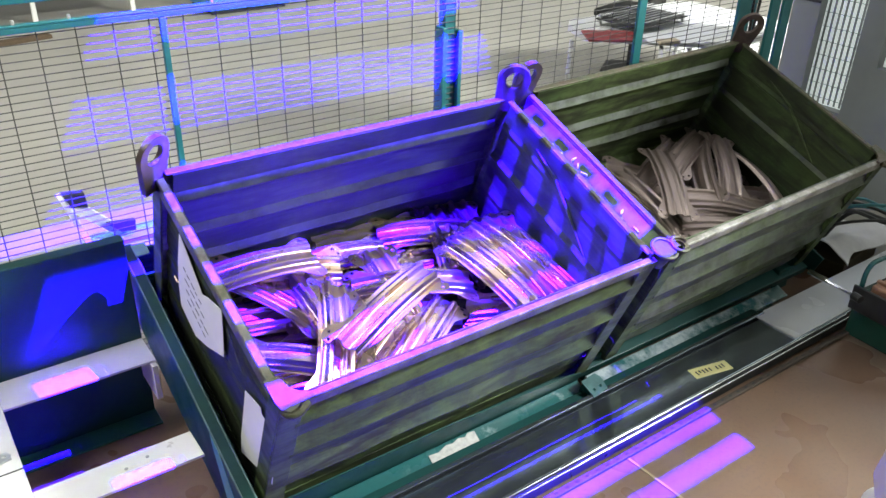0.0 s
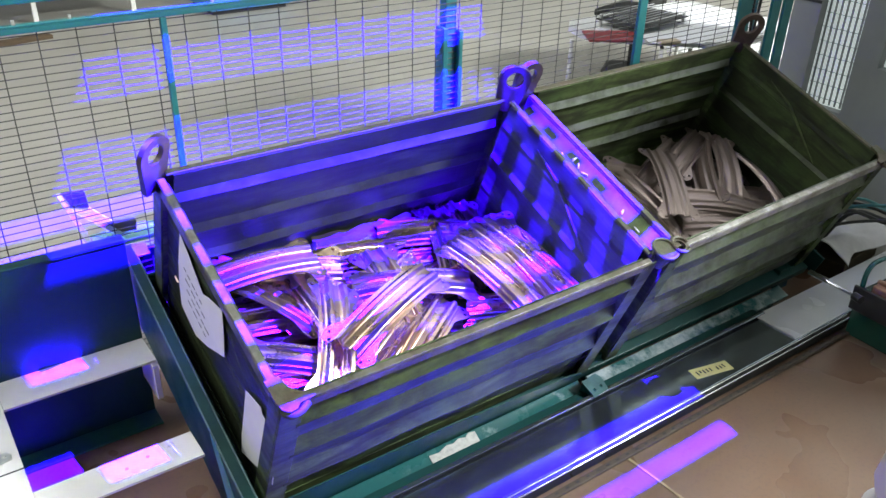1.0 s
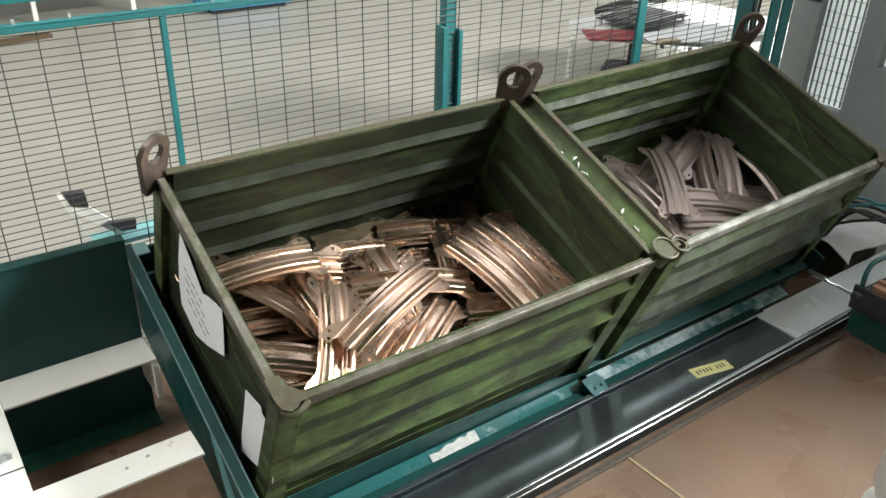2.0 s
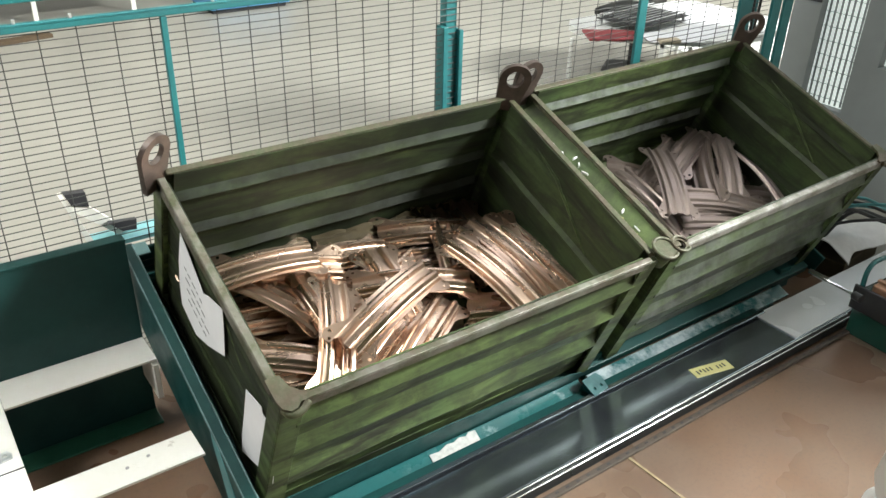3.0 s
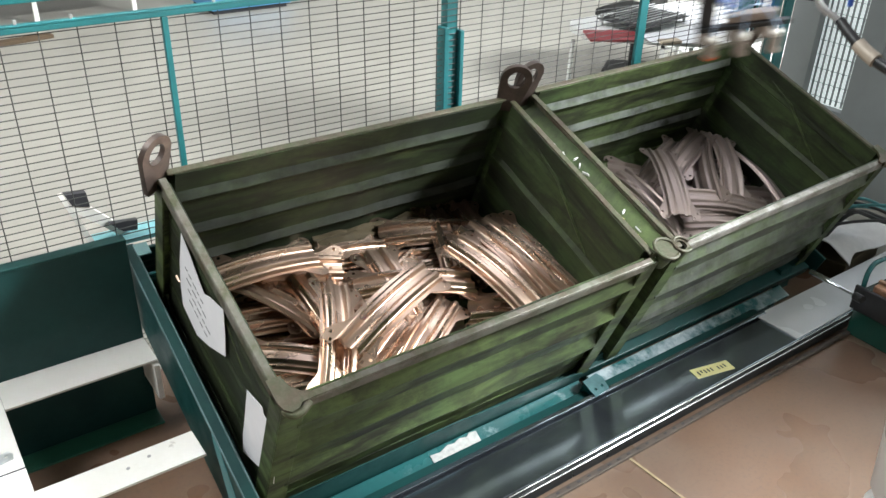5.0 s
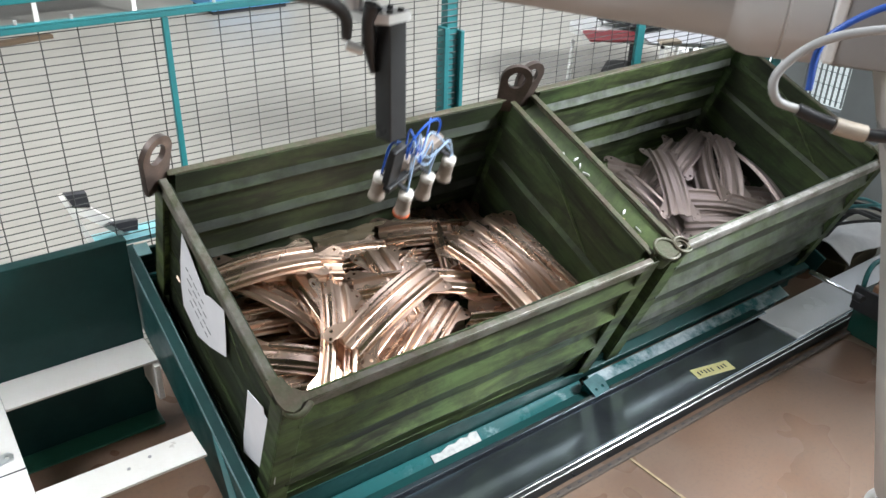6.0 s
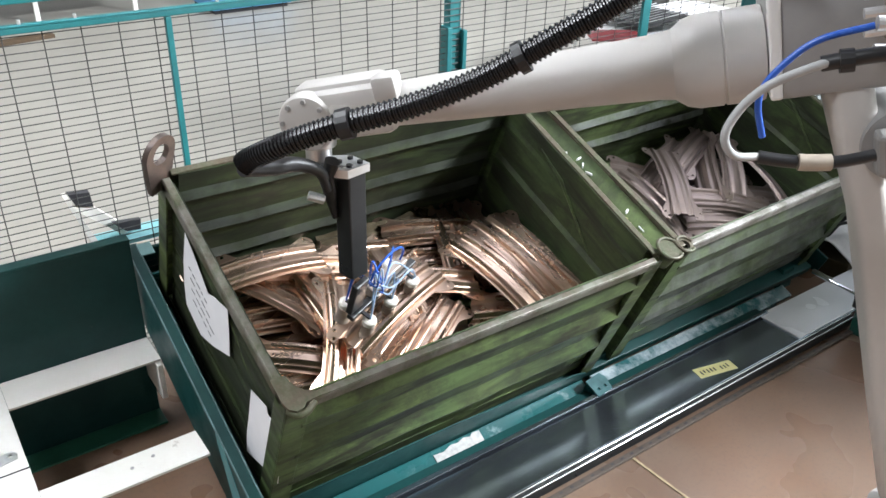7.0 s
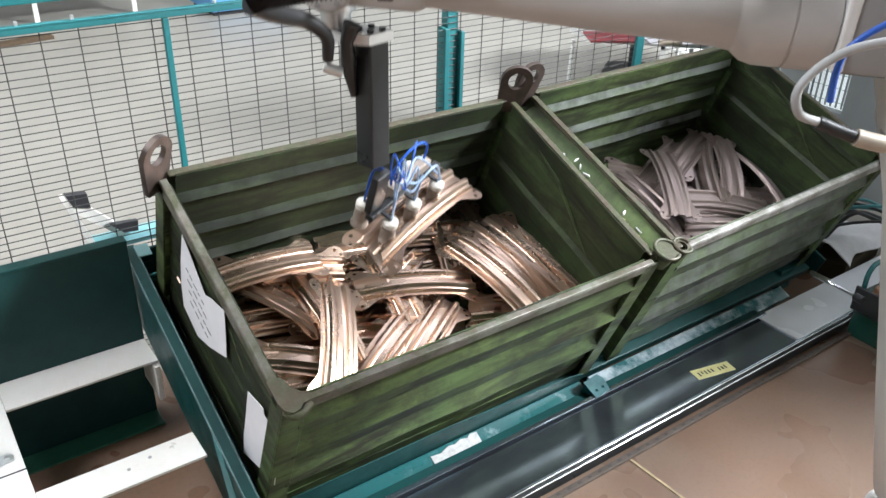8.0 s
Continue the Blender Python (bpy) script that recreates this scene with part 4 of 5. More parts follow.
    plate_xz("socket", [(-0.198, 0.778), (-0.136, 0.772), (-0.132, 0.722), (-0.182, 0.738)], 1.100, 0.03, INK)
    plate_xz("socket", [(-0.090, 0.660), (-0.004, 0.652), (-0.008, 0.618), (-0.052, 0.622)], 1.080, 0.02, INK)
    part("ledge", box(-0.15, 0.30, 1.06, 1.16, 0.585, 0.60, 0.003), plain("pale_teal_paint", (0.24, 0.52, 0.55), 0.4, 0, 0.05), bk)
    part("stand", box(0.10, 0.14, 1.08, 1.12, 0.0, 0.5845, 0.002), TEAL, bk)
    # cables up the corner of the cell
    rnd = random.Random(11)
    for k in range(6):
        x = 2.97 + 0.022 * k
        pts = [(x, 1.05, 0.0), (x + rnd.uniform(-0.01, 0.01), 1.05 + rnd.uniform(-0.01, 0.02), 0.6), (x + rnd.uniform(-0.02, 0.02), 1.06, 1.2), (x, 1.05, 2.2)]
        c = part("cable", tube(curve_points(pts, 14), 0.007, 8), BLACK if k % 2 else HOSE_TEAL, smooth=True)
        tagged(c, "cable running up beside the fence corner", "cable", "corner cables")
    # grey screen wall with slatted translucent sheets, at the end of the cell
    w = thing("screen_wall", "grey steel screen wall with bright translucent strip sheets", "wall", kind="structure")
    bm = bmesh.new()
    for b in ((3.60, 3.66, 1.04, 1.20, 0, 2.4), (3.60, 3.66, 0.66, 0.79, 0, 2.4), (3.60, 3.66, 0.26, 0.36, 0, 2.4), (3.60, 3.66, -2.0, -1.8, 0, 2.4), (3.60, 3.66, -1.8, 0.26, 0, 0.5), (3.60, 3.66, -1.8, 0.26, 2.2, 2.4), (3.60, 3.66, 0.79, 1.04, 0, 0.42), (3.60, 3.66, 0.36, 0.66, 0, 0.70), (3.60, 3.66, 0.36, 1.04, 1.8, 2.4)):
        add_box(bm, *b)
    part("frame", bm, GREY_WALL, w)
    part("light_sheet", box(3.70, 3.71, 0.30, 1.22, 0.38, 2.0), WINDOW_GLOW, w, "bright translucent sheet")
    # unseen second sheet, added to light the strip and the second bin
    part("light_sheet", box(3.70, 3.71, -1.85, 0.29, 0.45, 2.25), WINDOW_GLOW, w, "bright translucent sheet")
    for k in range(8):
        part("slat", box(3.672, 3.676, 0.80 + 0.032 * k, 0.812 + 0.032 * k, 0.42, 1.8), GREY_WALL, w)
    for k in range(9):
        part("slat", box(3.672, 3.676, 0.37 + 0.034 * k, 0.380 + 0.034 * k, 0.70, 1.8), GREY_WALL, w)
    for k in range(18):
        part("bar", box(3.664, 3.668, 0.37, 1.04, 0.45 + 0.075 * k, 0.4535 + 0.075 * k), GREY_WALL, w)
    part("joint", box(3.594, 3.5995, 1.04, 1.20, 0.95, 0.965), INK, w)


# ---- robot ----
SHOULDER = Vector((1.351, -0.838, 0.30))
UPPER, FORE = 1.243, 1.16
WRIST = Vector((0.27, 0.34, 1.18))
#   seconds and the tool's way from its lowest place
TOOL = [(5.8, (0.192, -0.047, 0.457)), (6.0, (0.128, -0.004, 0.359)), (6.25, (0.064, -0.018, 0.254)), (6.5, (0.025, -0.022, 0.153)), (6.75, (0.004, -0.008, 0.055)), (7.0, (0, 0, 0)), (7.15, (0, 0, 0)),
        (7.3, (0.008, -0.002, 0.030)), (7.5, (0.019, -0.006, 0.092)), (7.75, (0.020, -0.048, 0.212)), (8.0, (0.015, -0.105, 0.352))]


def arm_poses(way, swing=0.0):
    """Poses of upper arm, forearm and tool for a tool moved by way, the whole arm then swung about its base."""
    wrist = WRIST + Vector(way)
    to = wrist - SHOULDER
    flat = Vector((to.x, to.y, 0)).normalized()
    d, a = to.length, math.atan2(to.z, math.hypot(to.x, to.y))
    b = math.acos(max(-1, min(1, (UPPER ** 2 + d * d - FORE ** 2) / (2 * UPPER * d))))
    elbow = SHOULDER + flat * UPPER * math.cos(a + b) + Vector((0, 0, UPPER * math.sin(a + b)))

    def along(p, q):
        x = (q - p).normalized()
        side = Vector((-flat.y, flat.x, 0))
        m = Matrix((x, side, x.cross(side))).transposed().to_4x4()
        return Matrix.Translation(p) @ m

    turn = Matrix.Translation(SHOULDER) @ pose(0, 0, 0, 0, 0, swing) @ Matrix.Translation(-SHOULDER)
    return turn @ along(SHOULDER, elbow), turn @ along(elbow, wrist), turn @ Matrix.Translation(wrist)


def corrugated(pts, r, n_ring, sides=14):
    """A corrugated hose along smooth points."""
    line = curve_points(pts, n_ring * 4)
    radii = [r * (1.0 if k % 4 in (0, 1) else 0.84) for k in range(len(line))]
    bm = bmesh.new()
    add_tube(bm, line, radii, sides)
    return bm


def build_robot():
    r = thing("robot_arm", "pale grey industrial robot arm with a suction gripper", "robot")
    sx, sy = SHOULDER.x, SHOULDER.y
    base = part("base", tube([(sx, sy, 0), (sx, sy, 0.03), (sx, sy, 0.031), (sx, sy, 0.12), (sx, sy, 0.15), (sx, sy, 0.20)], [0.17, 0.17, 0.14, 0.13, 0.11, 0.10], 36), ROBOT, r, smooth=True)
    # turret with its pale motor block, turning on the base
    turret = part("turret", tube([(0, 0, 0.201), (0, 0, 0.23), (0, 0, 0.25)], [0.10, 0.10, 0.07], 32), ROBOT, r, smooth=True)
    part("joint_drum", tube([(-0.040, -0.037, 0.29), (0.040, 0.037, 0.29)], 0.055, 28), ROBOT, turret, smooth=True)
    block = part("motor_block", box(-0.050, 0.050, -0.205, -0.135, 0.05, 0.190, 0.014), WHITE, turret, "cream motor block with a yellow mark", smooth=True)
    part("mark", box(-0.012, 0.012, -0.180, -0.160, 0.1902, 0.1915), YELLOW, block)
    # upper arm
    bm = bmesh.new()
    secs = [(-0.06, 0.06, 0.06), (0.0, 0.078, 0.085), (0.30, 0.082, 0.070), (0.85, 0.080, 0.036), (UPPER, 0.085, 0.050), (UPPER + 0.08, 0.06, 0.05)]
    rings = []
    for x, hy, hz in secs:
        rings.append([bm.verts.new((x, hy * math.copysign(abs(math.cos(a)) ** 0.5, math.cos(a)), hz * math.copysign(abs(math.sin(a)) ** 0.5, math.sin(a)))) for a in (2 * math.pi * (k + 0.5) / 24 for k in range(24))])
    for a, b in zip(rings, rings[1:]):
        for k in range(24):
            bm.faces.new((a[k], a[(k + 1) % 24], b[(k + 1) % 24], b[k]))
    bm.faces.new(rings[0][::-1])
    bm.faces.new(rings[-1])
    bmesh.ops.recalc_face_normals(bm, faces=bm.faces)
    up = part("upper_arm", bm, ROBOT, r, smooth=True)
    for x in (0.25, 0.55):
        part("cable_clip", box(x, x + 0.06, 0.06, 0.115, 0.10, 0.14, 0.006), BLACK, up)
    part("plug", moved(tube([(0, 0, 0), (0, 0, 0.018), (0, 0, 0.022)], [0.030, 0.030, 0.022], 18), pose(0.20, 0.083, 0.0, -90)), BLACK, up, "round black plug", smooth=True)
    # forearm, with the elbow casting round its own joint
    fore = part("forearm", tube([(0.30, 0, 0), (0.36, 0, 0), (0.60, 0, 0), (0.98, 0, 0), (1.03, 0, 0.005), (1.09, 0, 0.005), (1.12, 0, 0)], [0.078, 0.070, 0.063, 0.050, 0.060, 0.064, 0.058], 36), ROBOT, r, smooth=True)
    collar = part("collar", tube([(0.145, 0, 0), (0.15, 0, 0), (0.22, 0, 0), (0.222, 0, 0), (0.225, 0, 0), (0.227, 0, 0), (0.275, 0, 0), (0.300, 0, 0), (0.325, 0, 0)], [0.097, 0.099, 0.099, 0.096, 0.096, 0.099, 0.099, 0.092, 0.074], 40), ROBOT, fore, smooth=True)
    hous = part("elbow_housing", box(-0.20, 0.144, -0.11, 0.095, -0.085, 0.16, 0.030), ROBOT_DARK, fore, smooth=True)
    part("cover_rim", box(0.118, 0.142, -0.115, 0.102, -0.075, 0.17, 0.006), plain("white_robot_cover", (0.74, 0.73, 0.70), 0.35, 0, 0.03), fore)
    part("motor", tube([(-0.10, 0.10, -0.20), (-0.10, -0.02, -0.20), (-0.10, -0.021, -0.20), (-0.10, -0.12, -0.20)], [0.075, 0.075, 0.062, 0.062], 28), ROBOT_DARK, fore, smooth=True)
    part("motor_box", box(-0.155, -0.045, 0.101, 0.155, -0.245, -0.155, 0.010), ROBOT_DARK, fore)
    part("valve_block", box(-0.16, -0.055, 0.116, 0.165, 0.03, 0.14, 0.005), plain("beige_block", (0.46, 0.41, 0.35), 0.4, 0.3), fore)
    for z in (0.05, 0.085, 0.12):
        part("fitting", tube([(-0.055, 0.14, z), (-0.018, 0.14, z)], 0.010, 10), ALU, fore)
    # wrist: a drum across the arm with a bolted cap, and a cover on top
    wrist = part("wrist_drum", tube([(FORE + 0.005, -0.075, 0), (FORE + 0.005, -0.07, 0), (FORE + 0.005, 0.055, 0), (FORE + 0.005, 0.066, 0), (FORE + 0.005, 0.070, 0)], [0.064, 0.071, 0.071, 0.066, 0.050], 32), ROBOT, fore, smooth=True)
    part("wrist_casting", box(0.95, FORE + 0.015, -0.064, 0.056, -0.058, 0.066, 0.026), ROBOT, fore, smooth=True)
    part("wrist_cover", box(0.97, FORE + 0.035, -0.050, 0.030, 0.040, 0.080, 0.018), ROBOT, fore, smooth=True)
    part("wrist_lug", box(0.925, 0.985, 0.0, 0.066, 0.025, 0.085, 0.012), ROBOT, fore, smooth=True)
    for k in range(8):
        a = 2 * math.pi * k / 8 + 0.2
        part("cap_bolt", tube([(FORE + 0.005 + 0.056 * math.cos(a), 0.062, 0.056 * math.sin(a)), (FORE + 0.005 + 0.056 * math.cos(a), 0.073, 0.056 * math.sin(a))], 0.006, 8), ROBOT_DARK, fore)
    for k, x in enumerate((0.885, 0.855, 0.825)):
        part("red_mark", moved(box(-0.009, 0.009, -0.012, 0.012, 0, 0.0012), Matrix.Translation((x, 0.0595 + 0.0032 * k * 0.9, 0.012)) @ pose(0, 0, 0, -78, 0, 0)), RED, fore)
    low = arm_poses((0, 0, 0))
    inv = low[1].inverted()
    # corrugated hose strapped along the arm, its end bent back to the tool
    pts = [(0.022, 0.218, 1.150), (0.036, 0.205, 1.166), (0.090, 0.140, 1.212), (0.185, 0.069, 1.258), (0.295, -0.024, 1.306), (0.416, -0.110, 1.369), (0.508, -0.186, 1.444), (0.603, -0.278, 1.533), (0.70, -0.36, 1.64)]
    hose = part("corrugated_hose", corrugated([inv @ Vector(p) for p in pts], 0.0265, 104), HOSE_BLACK, fore, "black corrugated hose", smooth=True)
    for p, q in (((0.185, 0.069, 1.258), (0.205, 0.052, 1.266)), ((0.470, -0.155, 1.412), (0.482, -0.166, 1.422))):
        part("hose_clip", tube([inv @ Vector(p), inv @ Vector(q)], 0.034, 16), BLACK, fore)
    tail = curve_points([(0.024, 0.220, 1.146), (0.10, 0.240, 1.120), (0.17, 0.255, 1.105), (0.225, 0.250, 1.075), (0.245, 0.255, 1.02)], 16)
    part("cable_tail", tube([inv @ p for p in tail], [0.024 - 0.0008 * k for k in range(16)], 10), BLACK, fore, smooth=True)
    part("clip_arm", tube([inv @ Vector((0.195, 0.062, 1.255)), inv @ Vector((0.225, 0.13, 1.215)), inv @ Vector((0.25, 0.22, 1.20))], 0.010, 8), BLACK, fore)
    for ctrl, rad, mat, name in (
            ([(0.83, -0.66, 1.545), (0.783, -0.597, 1.513), (0.753, -0.565, 1.474), (0.725, -0.545, 1.426), (0.713, -0.549, 1.387), (0.730, -0.560, 1.330)], 0.0062, BLUE_TUBE, "blue_hose"),
            ([(0.80, -0.63, 1.480), (0.758, -0.614, 1.473), (0.714, -0.563, 1.433), (0.681, -0.537, 1.389), (0.656, -0.531, 1.338), (0.675, -0.545, 1.300), (0.73, -0.56, 1.29)], 0.0082, GREY_TUBE, "grey_sleeve"),
            ([(0.90, -0.75, 1.50), (0.833, -0.694, 1.504), (0.775, -0.612, 1.474)], 0.014, BLACK, "black_cable"),
            ([(0.73, -0.56, 1.29), (0.755, -0.585, 1.287), (0.780, -0.610, 1.286)], 0.0125, BLACK, "black_plug"),
            ([(0.782, -0.612, 1.286), (0.80, -0.629, 1.287), (0.825, -0.651, 1.290)], 0.016, BEIGE, "connector"),
            ([(0.827, -0.653, 1.290), (0.85, -0.673, 1.297), (0.88, -0.70, 1.31)], 0.012, BLACK, "black_cable"),
            ([(0.70, -0.30, 1.575), (0.74, -0.36, 1.565), (0.80, -0.42, 1.60), (0.86, -0.50, 1.60)], 0.006, BLUE_TUBE, "blue_hose")):
        part(name, tube([inv @ p for p in curve_points(ctrl, 24)], rad, 10), mat, fore, smooth=True)
    part("cable_clamp", tube([inv @ Vector((0.792, -0.635, 1.482)), inv @ Vector((0.806, -0.653, 1.487))], 0.021, 14), BLACK, fore)
    for k, p in enumerate(((0.835, -0.66, 1.548), (0.838, -0.665, 1.50))):
        part("fitting", tube([inv @ Vector(p), inv @ (Vector(p) + Vector((0.03, -0.03, 0.004)))], 0.013, 12), ALU, fore)
    # gripper
    tool = part("gripper", tube([(0, 0, -0.055), (0, 0, -0.075), (0, 0, -0.076), (0, 0, -0.112)], [0.045, 0.045, 0.033, 0.033], 24), ALU, r, smooth=True)
    pt = pose(0.050, -0.065, 0, 0, 0, 12)
    out = [(-0.036, -0.034), (0.036, -0.034), (0.036, 0.036), (-0.015, 0.080), (-0.070, 0.080), (-0.070, 0.020)]
    part("mounting_plate", moved(plate_from_outline(out, 0.022), pt @ Matrix.Translation((0, 0, -0.135))), ALU, tool)
    for x, y in ((-0.018, -0.018), (0.018, -0.018), (-0.018, 0.018), (0.018, 0.018)):
        part("bolt", moved(tube([(x, y, -0.1135), (x, y, -0.106)], 0.0075, 10), pt), BLACK, tool)
    part("post", moved(box(-0.028, 0.028, -0.028, 0.028, -0.430, -0.1355, 0.004), pt), BLACK_METAL, tool)
    part("hanging_cable", tube([Vector(p) for p in ((-0.005, -0.080, -0.09), (-0.012, -0.068, -0.13), (-0.002, -0.055, -0.18), (0.004, -0.050, -0.22), (0.012, -0.050, -0.26))], [0.020, 0.015, 0.019, 0.012, 0.008], 10), BLACK, tool, smooth=True)
    part("connector", tube([(-0.055, -0.04, -0.185), (-0.02, -0.055, -0.20)], 0.012, 10), ALU, tool)
    # suction head: a bar in line with the bracket, carried by a plate on the post
    head = Matrix.Translation(Vector((-0.016, 0.006, -0.004)) - WRIST) @ TILT @ pose(0.465, 0.295, -0.150, 0, 0, 22.4)
    bar = part("suction_bar", moved(box(-0.15, 0.15, -0.006, 0.016, 0.0, 0.018, 0.003), head), BLACK_METAL, tool)
    part("carrier_plate", moved(box(-0.150, -0.095, 0.004, 0.024, 0.0185, 0.135, 0.004), head), BLACK_METAL, tool)
    part("carrier_block", moved(box(-0.06, 0.11, 0.004, 0.034, 0.0185, 0.050, 0.004), head), CLOUDY, tool)
    for x in (-0.110, -0.010, 0.095):
        for y in (-0.036, 0.050):
            cup = part("suction_cup", moved(tube([(x, y, -0.064), (x, y, -0.050), (x, y, -0.049), (x, y, -0.016)], [0.023, 0.018, 0.020, 0.019], 18), head), CLOUDY, tool, smooth=True)
            part("cap", moved(tube([(x, y, -0.010), (x, y, 0.004), (x, y, 0.008)], [0.0200, 0.0200, 0.015], 14), head), CUP, cup, smooth=True)
            part("lip", moved(tube([(x, y, -0.0705), (x, y, -0.0645)], [0.024, 0.022], 18), head), ORANGE if (x < -0.1 and y < 0) else CLOUDY, cup)
            part("arm", moved(box(x - 0.006, x + 0.006, min(y, 0), max(y, 0), 0.010, 0.015, 0.001), head), BLACK_METAL, tool)
    rnd = random.Random(5)
    for k in range(11):
        a = Vector((-0.075 + rnd.uniform(-0.012, 0.012), -0.02 + rnd.uniform(-0.01, 0.02), 0.105 + rnd.uniform(-0.02, 0.03)))
        x = (-0.110, -0.010, 0.095)[k % 3]
        y = (-0.036, 0.050)[k % 2]
        mid = (a + Vector((x, y, 0))) / 2 + Vector((rnd.uniform(-0.01, 0.03), rnd.uniform(-0.02, 0.03), 0.055 + rnd.uniform(0, 0.04)))
        line = curve_points([a, a * 0.7 + mid * 0.3 + Vector((0, -0.015, -0.012)), mid, Vector((x, y, 0.03)), Vector((x, y, 0.008))], 22)
        part("air_hose", tube([head @ p for p in line], 0.0026, 7), BLUE_TUBE if k % 2 else PALE_TUBE, tool, smooth=True)
    loop = [Vector((0.02 + 0.075 * math.cos(t), 0.02, 0.075 + 0.062 * math.sin(t))) for t in (math.pi * (k / 20 * 1.25 - 0.12) for k in range(21))]
    part("air_hose", tube([head @ p for p in loop], 0.0034, 8), BLUE_TUBE, tool, smooth=True)
    return r, up, fore, tool, turret


#   the pattern projector above the bins, out of view
def build_projector():
    m = Matrix.Translation(PROJECTOR_EYE) @ pose(0, 0, 0, 21.75)
    p = thing("pattern_projector", "black pattern projector on a post above the bins", "projector", m)
    bm = bmesh.new()
    for b in ((-0.16, 0.16, -0.16, -0.15, -0.14, 0.16), (-0.16, 0.16, 0.15, 0.16, -0.14, 0.16), (-0.16, -0.15, -0.149, 0.149, -0.14, 0.16), (0.15, 0.16, -0.149, 0.149, -0.14, 0.16), (-0.16, 0.16, -0.16, 0.16, 0.1605, 0.17)):
        add_box(bm, *b)
    part("housing", bm, BLACK, p)
    # slide plate at 0.10 m: a frame, and bars 3.3 mm wide between slots of the same width
    bm = bmesh.new()
    z0, z1 = -0.1005, -0.1
    x0, xc, x1 = -0.0446, 0.0211, 0.0299
    y0, y1, bar = -0.0575, 0.0375, 0.00333
    for b in ((-0.14, 0.14, -0.14, y0, z0, z1), (-0.14, 0.14, y1, 0.14, z0, z1), (-0.14, x0, y0, y1, z0, z1), (x1, 0.14, y0, y1, z0, z1)):
        add_box(bm, *b)
    for k in range(14):
        y = y0 + 2 * bar * k
        if -0.031 < y < 0.005:
            add_box(bm, x0, xc, y, y + bar, z0, z1)
            for c in range(4):
                s = 0.0 if c % 2 == 0 else bar
                add_box(bm, xc + 0.0017 * c, xc + 0.0017 * (c + 1), y + s, y + s + bar, z0, z1)
        else:
            add_box(bm, x0, x1, y, y + bar, z0, z1)
    slide = part("slide", bm, BLACK, p)
    shutter = part("shutter", box(-0.147, 0.147, -0.147, 0.147, -0.125, -0.120), BLACK, p)
    part("arm", moved(box(0.70, 0.80, -2.5, -0.10, 2.86, 2.92), m.inverted()), BLACK, p)
    part("post", moved(box(0.70, 0.80, -2.6, -2.5, 0.0, 2.92), m.inverted()), BLACK, p)
    return slide, shutter


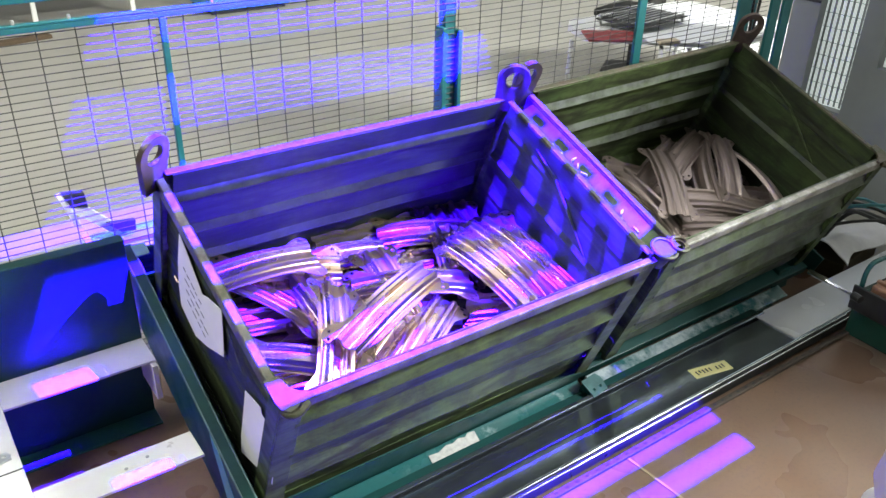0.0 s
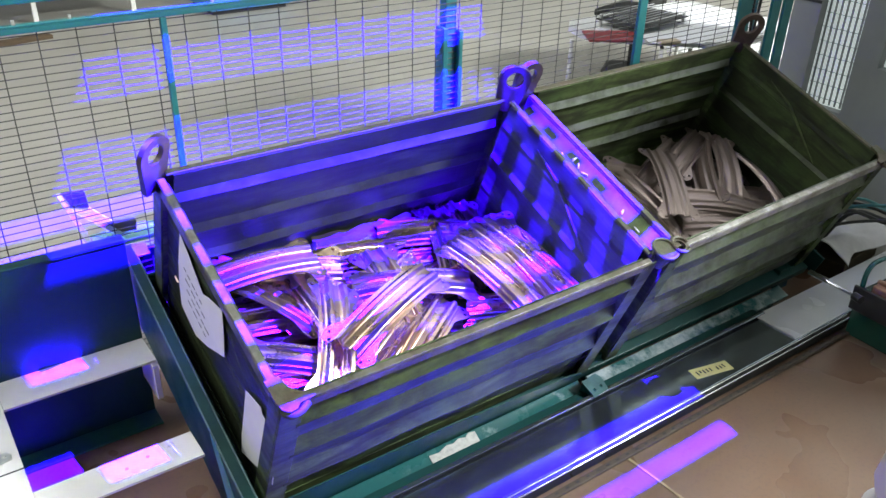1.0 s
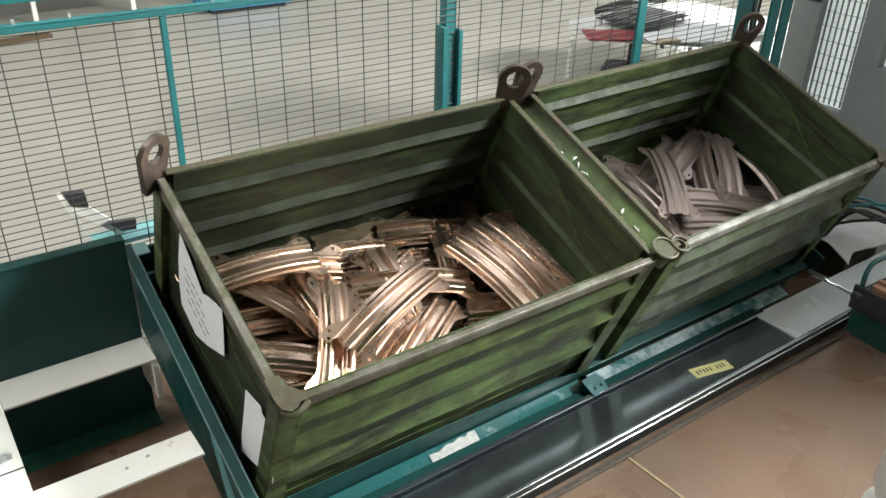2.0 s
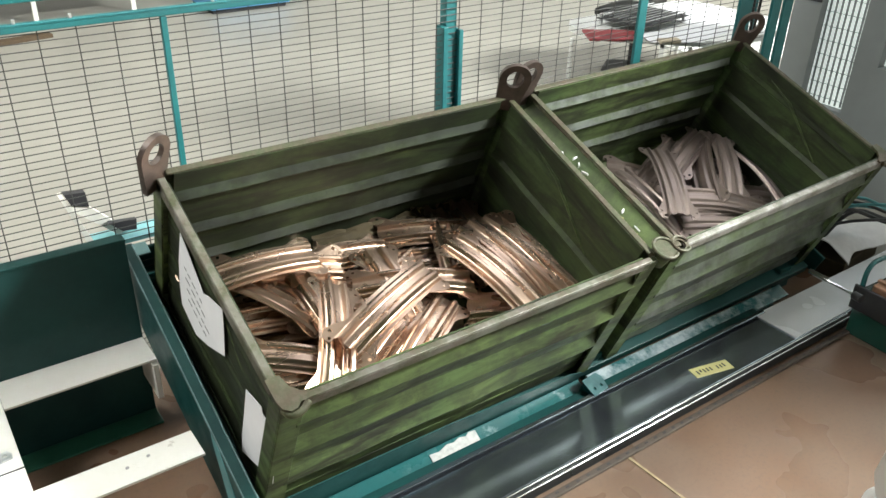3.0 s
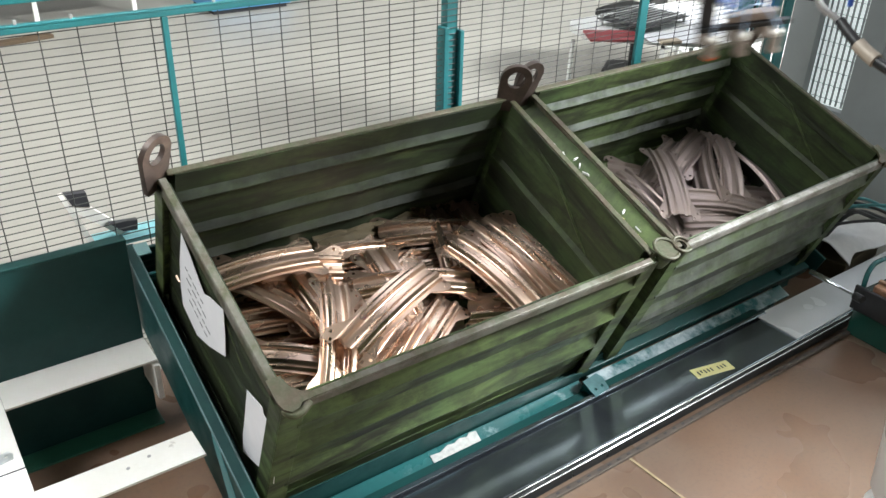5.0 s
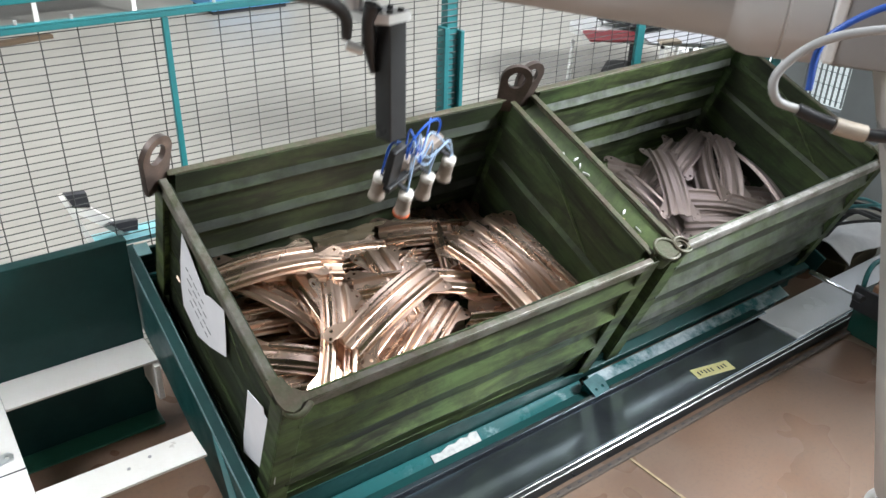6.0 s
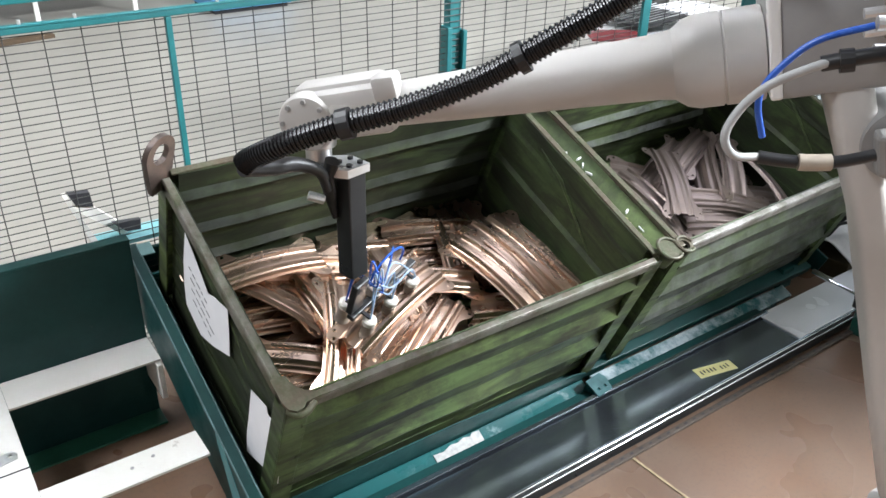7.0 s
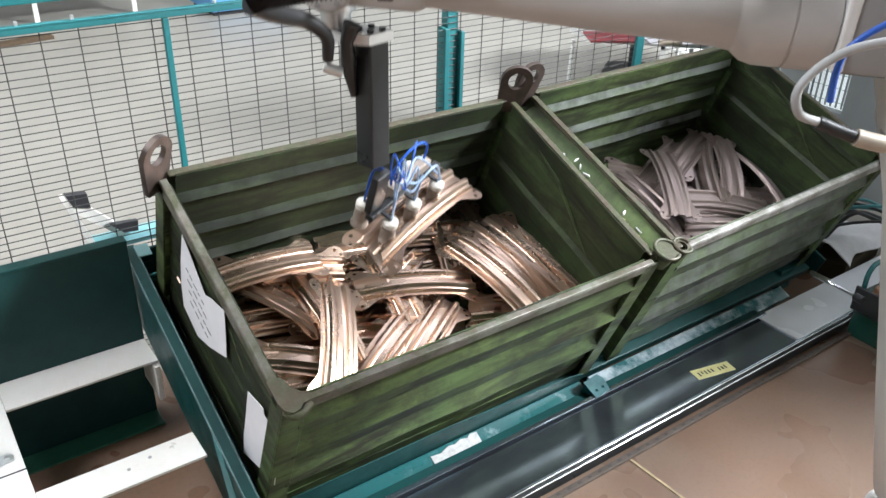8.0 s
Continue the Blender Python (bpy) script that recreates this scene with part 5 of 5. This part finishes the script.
def build_papers():
    """Two sheets taped to the end of the first bin, and card scraps in it."""
    def sheet_of(name, outline, label):
        bm = plate_from_outline(outline, 0.0012)
        ob = part(name, bm, PAPER)
        ob.matrix_world = TILT @ Matrix.Translation((-0.005, 0, 0)) @ Matrix(((0, 0, -1, 0), (1, 0, 0, 0), (0, 1, 0, 0), (0, 0, 0, 1)))
        return tagged(ob, label, "paper")
    a = sheet_of("paper_note", [(0.634, -0.080), (0.58, -0.098), (0.528, -0.121), (0.467, -0.150), (0.43, -0.120), (0.347, -0.074), (0.326, -0.16), (0.313, -0.239), (0.42, -0.330), (0.501, -0.383), (0.610, -0.370), (0.632, -0.29), (0.640, -0.202)], "white printed paper note taped to the bin end")
    rnd = random.Random(3)
    for k in range(4):
        y = 0.600 - 0.012 * k
        for c in range(5):
            n = rnd.uniform(0.012, 0.034)
            z = -0.185 - 0.034 * k - 0.10 * (0.600 - y)
            part("ink_bar", box(y - n, y, z - 0.0022, z + 0.0022, 0.0012, 0.0017), INK, a)
            y -= n + rnd.uniform(0.006, 0.012)
            if y < 0.44:
                break
    sheet_of("paper_note", [(0.180, -0.209), (0.14, -0.187), (0.095, -0.164), (0.085, -0.182), (0.055, -0.178), (0.024, -0.191), (-0.006, -0.29), (-0.016, -0.378), (0.061, -0.425), (0.160, -0.500), (0.172, -0.42), (0.174, -0.336)], "blank white paper sheet hanging on the bin end")
    bm = bmesh.new()
    n = 12
    vs = [[bm.verts.new((0.40 * i / n, 0.11 * j / n, 0.03 * noise.noise((i * 0.6, j * 0.5, 3)) + 0.012 * noise.noise((i * 1.7, j * 1.5, 5)))) for j in range(n + 1)] for i in range(n + 1)]
    for i in range(n):
        for j in range(n):
            bm.faces.new((vs[i][j], vs[i + 1][j], vs[i + 1][j + 1], vs[i][j + 1]))
    r = bmesh.ops.extrude_face_region(bm, geom=list(bm.faces))
    bmesh.ops.translate(bm, vec=(0, 0, -0.003), verts=[g for g in r["geom"] if isinstance(g, bmesh.types.BMVert)])
    bmesh.ops.recalc_face_normals(bm, faces=bm.faces)
    card = part("cardboard_sheet", bm, CARDBOARD, smooth=True)
    card.matrix_world = TILT @ pose(0.50, 0.660, -0.452, 12, 0, -3)
    tagged(card, "crumpled oily brown cardboard at the back of the bin", "cardboard")
    for k, (u, v, w, a) in enumerate(((0.98, 0.735, -0.44, 10), (1.13, 0.735, -0.45, -15), (1.285, 0.13, -0.030, 70), (1.290, 0.21, -0.028, 20), (1.283, 0.40, -0.032, 100), (1.287, 0.44, -0.030, 40), (1.292, 0.47, -0.026, 10))):
        o = part("scrap", moved(box(-0.013, 0.013, -0.005, 0.005, 0, 0.004, 0.001), pose(0, 0, 0, 12 * k, 15, 0)), RAG)
        o.matrix_world = TILT @ pose(u, v, w, 20, 0, a)
        tagged(o, "torn white plastic scrap lying by the bin wall", "scrap", "plastic scraps")
    rnd = random.Random(21)
    for k in range(22):
        u, v, a = 1.262 + rnd.uniform(-0.012, 0.040), rnd.choice((rnd.uniform(0.06, 0.24), rnd.uniform(0.34, 0.60))), rnd.uniform(0, 180)
        r = rnd.uniform(0.005, 0.013)
        o = part("crumb", moved(box(-r, r, -r * 0.5, r * 0.5, 0, 0.004, 0.001), pose(0, 0, 0, rnd.uniform(-25, 25), rnd.uniform(-25, 25), 0)), RAG if k % 6 == 0 else CRUMB)
        o.matrix_world = TILT @ pose(u, v, -0.034 - 0.45 * (u - 1.262), 0, 28, a)
        tagged(o, "small dirty crumb of packing in the steel channel", "crumb", "crumbs in the channel")
    # the trough between the bins
    tr = part("gap_channel", box(0.0, 0.098, 0.05, 0.75, -0.006, 0.0, 0.001), BIN)
    tr.matrix_world = TILT @ pose(1.242, 0, -0.060, 0, -28, 0)
    tagged(tr, "green steel channel bridging the gap between the bins", "channel")


build_hall()
build_bin(TILT @ pose(-0.018, -0.012, 0), "olive-green steel bin with rusty rims, half full of pressed brackets", -0.006, 30, LEDGE_DULL, {1: (L + 0.040, 0.022, 0.041, 0.0)}, BIN_SHADED_OILY, BIN, RIM_CHIPPED)
build_bin(TILT @ pose(1.336, -0.004, 0.0, 0, 0, 1.2), "olive-green steel bin with dull brackets at its bottom", -0.030, -2, LEDGE, {0: (0.010, 0.008, 0.030, 0.018)}, BIN, BIN_SCUFFED_SHEEN, RIM_BARE_SHEEN)
PICKED = build_brackets()
build_papers()
build_cradle()
build_surroundings()
build_machine()
build_fence()
build_beyond()
ROBOT_THING, UPPER_ARM, FOREARM, GRIPPER, TURRET = build_robot()
SLIDE, SHUTTER = build_projector()


def motions():
    far = (0.2, -0.2, 0.6)
    rows = [(0.0, far, -262), (4.0, far, -262), (4.25, far, -228), (4.5, far, -165), (4.7, far, -115), (5.0, (0.25, -0.18, 0.6), -56), (5.35, (0.27, -0.14, 0.59), -16), (5.6, (0.245, -0.09, 0.53), -3)] + [(t, w, 0) for t, w in TOOL]
    keyed = [(t, arm_poses(w, s)) for t, w, s in rows]
    for n, ob in enumerate((UPPER_ARM, FOREARM, GRIPPER)):
        walk(ob, [(t, p[n]) for t, p in keyed])
    walk(TURRET, [(t, pose(SHOULDER.x, SHOULDER.y, 0, 0, 0, s)) for t, w, s in rows])
    home = PICKED.matrix_world.copy()
    walk(PICKED, [(0.0, home), (7.0, home), (7.15, home)] + [(t, Matrix.Translation(w) @ home) for t, w in TOOL if t > 7.2])
    at, off = pose(0, 0, 0), pose(0, 0.00333, 0)
    walk(SLIDE, [(0.0, at), (0.44, at), (0.48, off), (1.08, off), (1.12, at), (8.0, at)])
    walk(SHUTTER, [(0.0, pose(0, 0.32, 0)), (1.28, pose(0, 0.32, 0)), (1.36, pose(0, 0, 0)), (8.0, pose(0, 0, 0))])


motions()
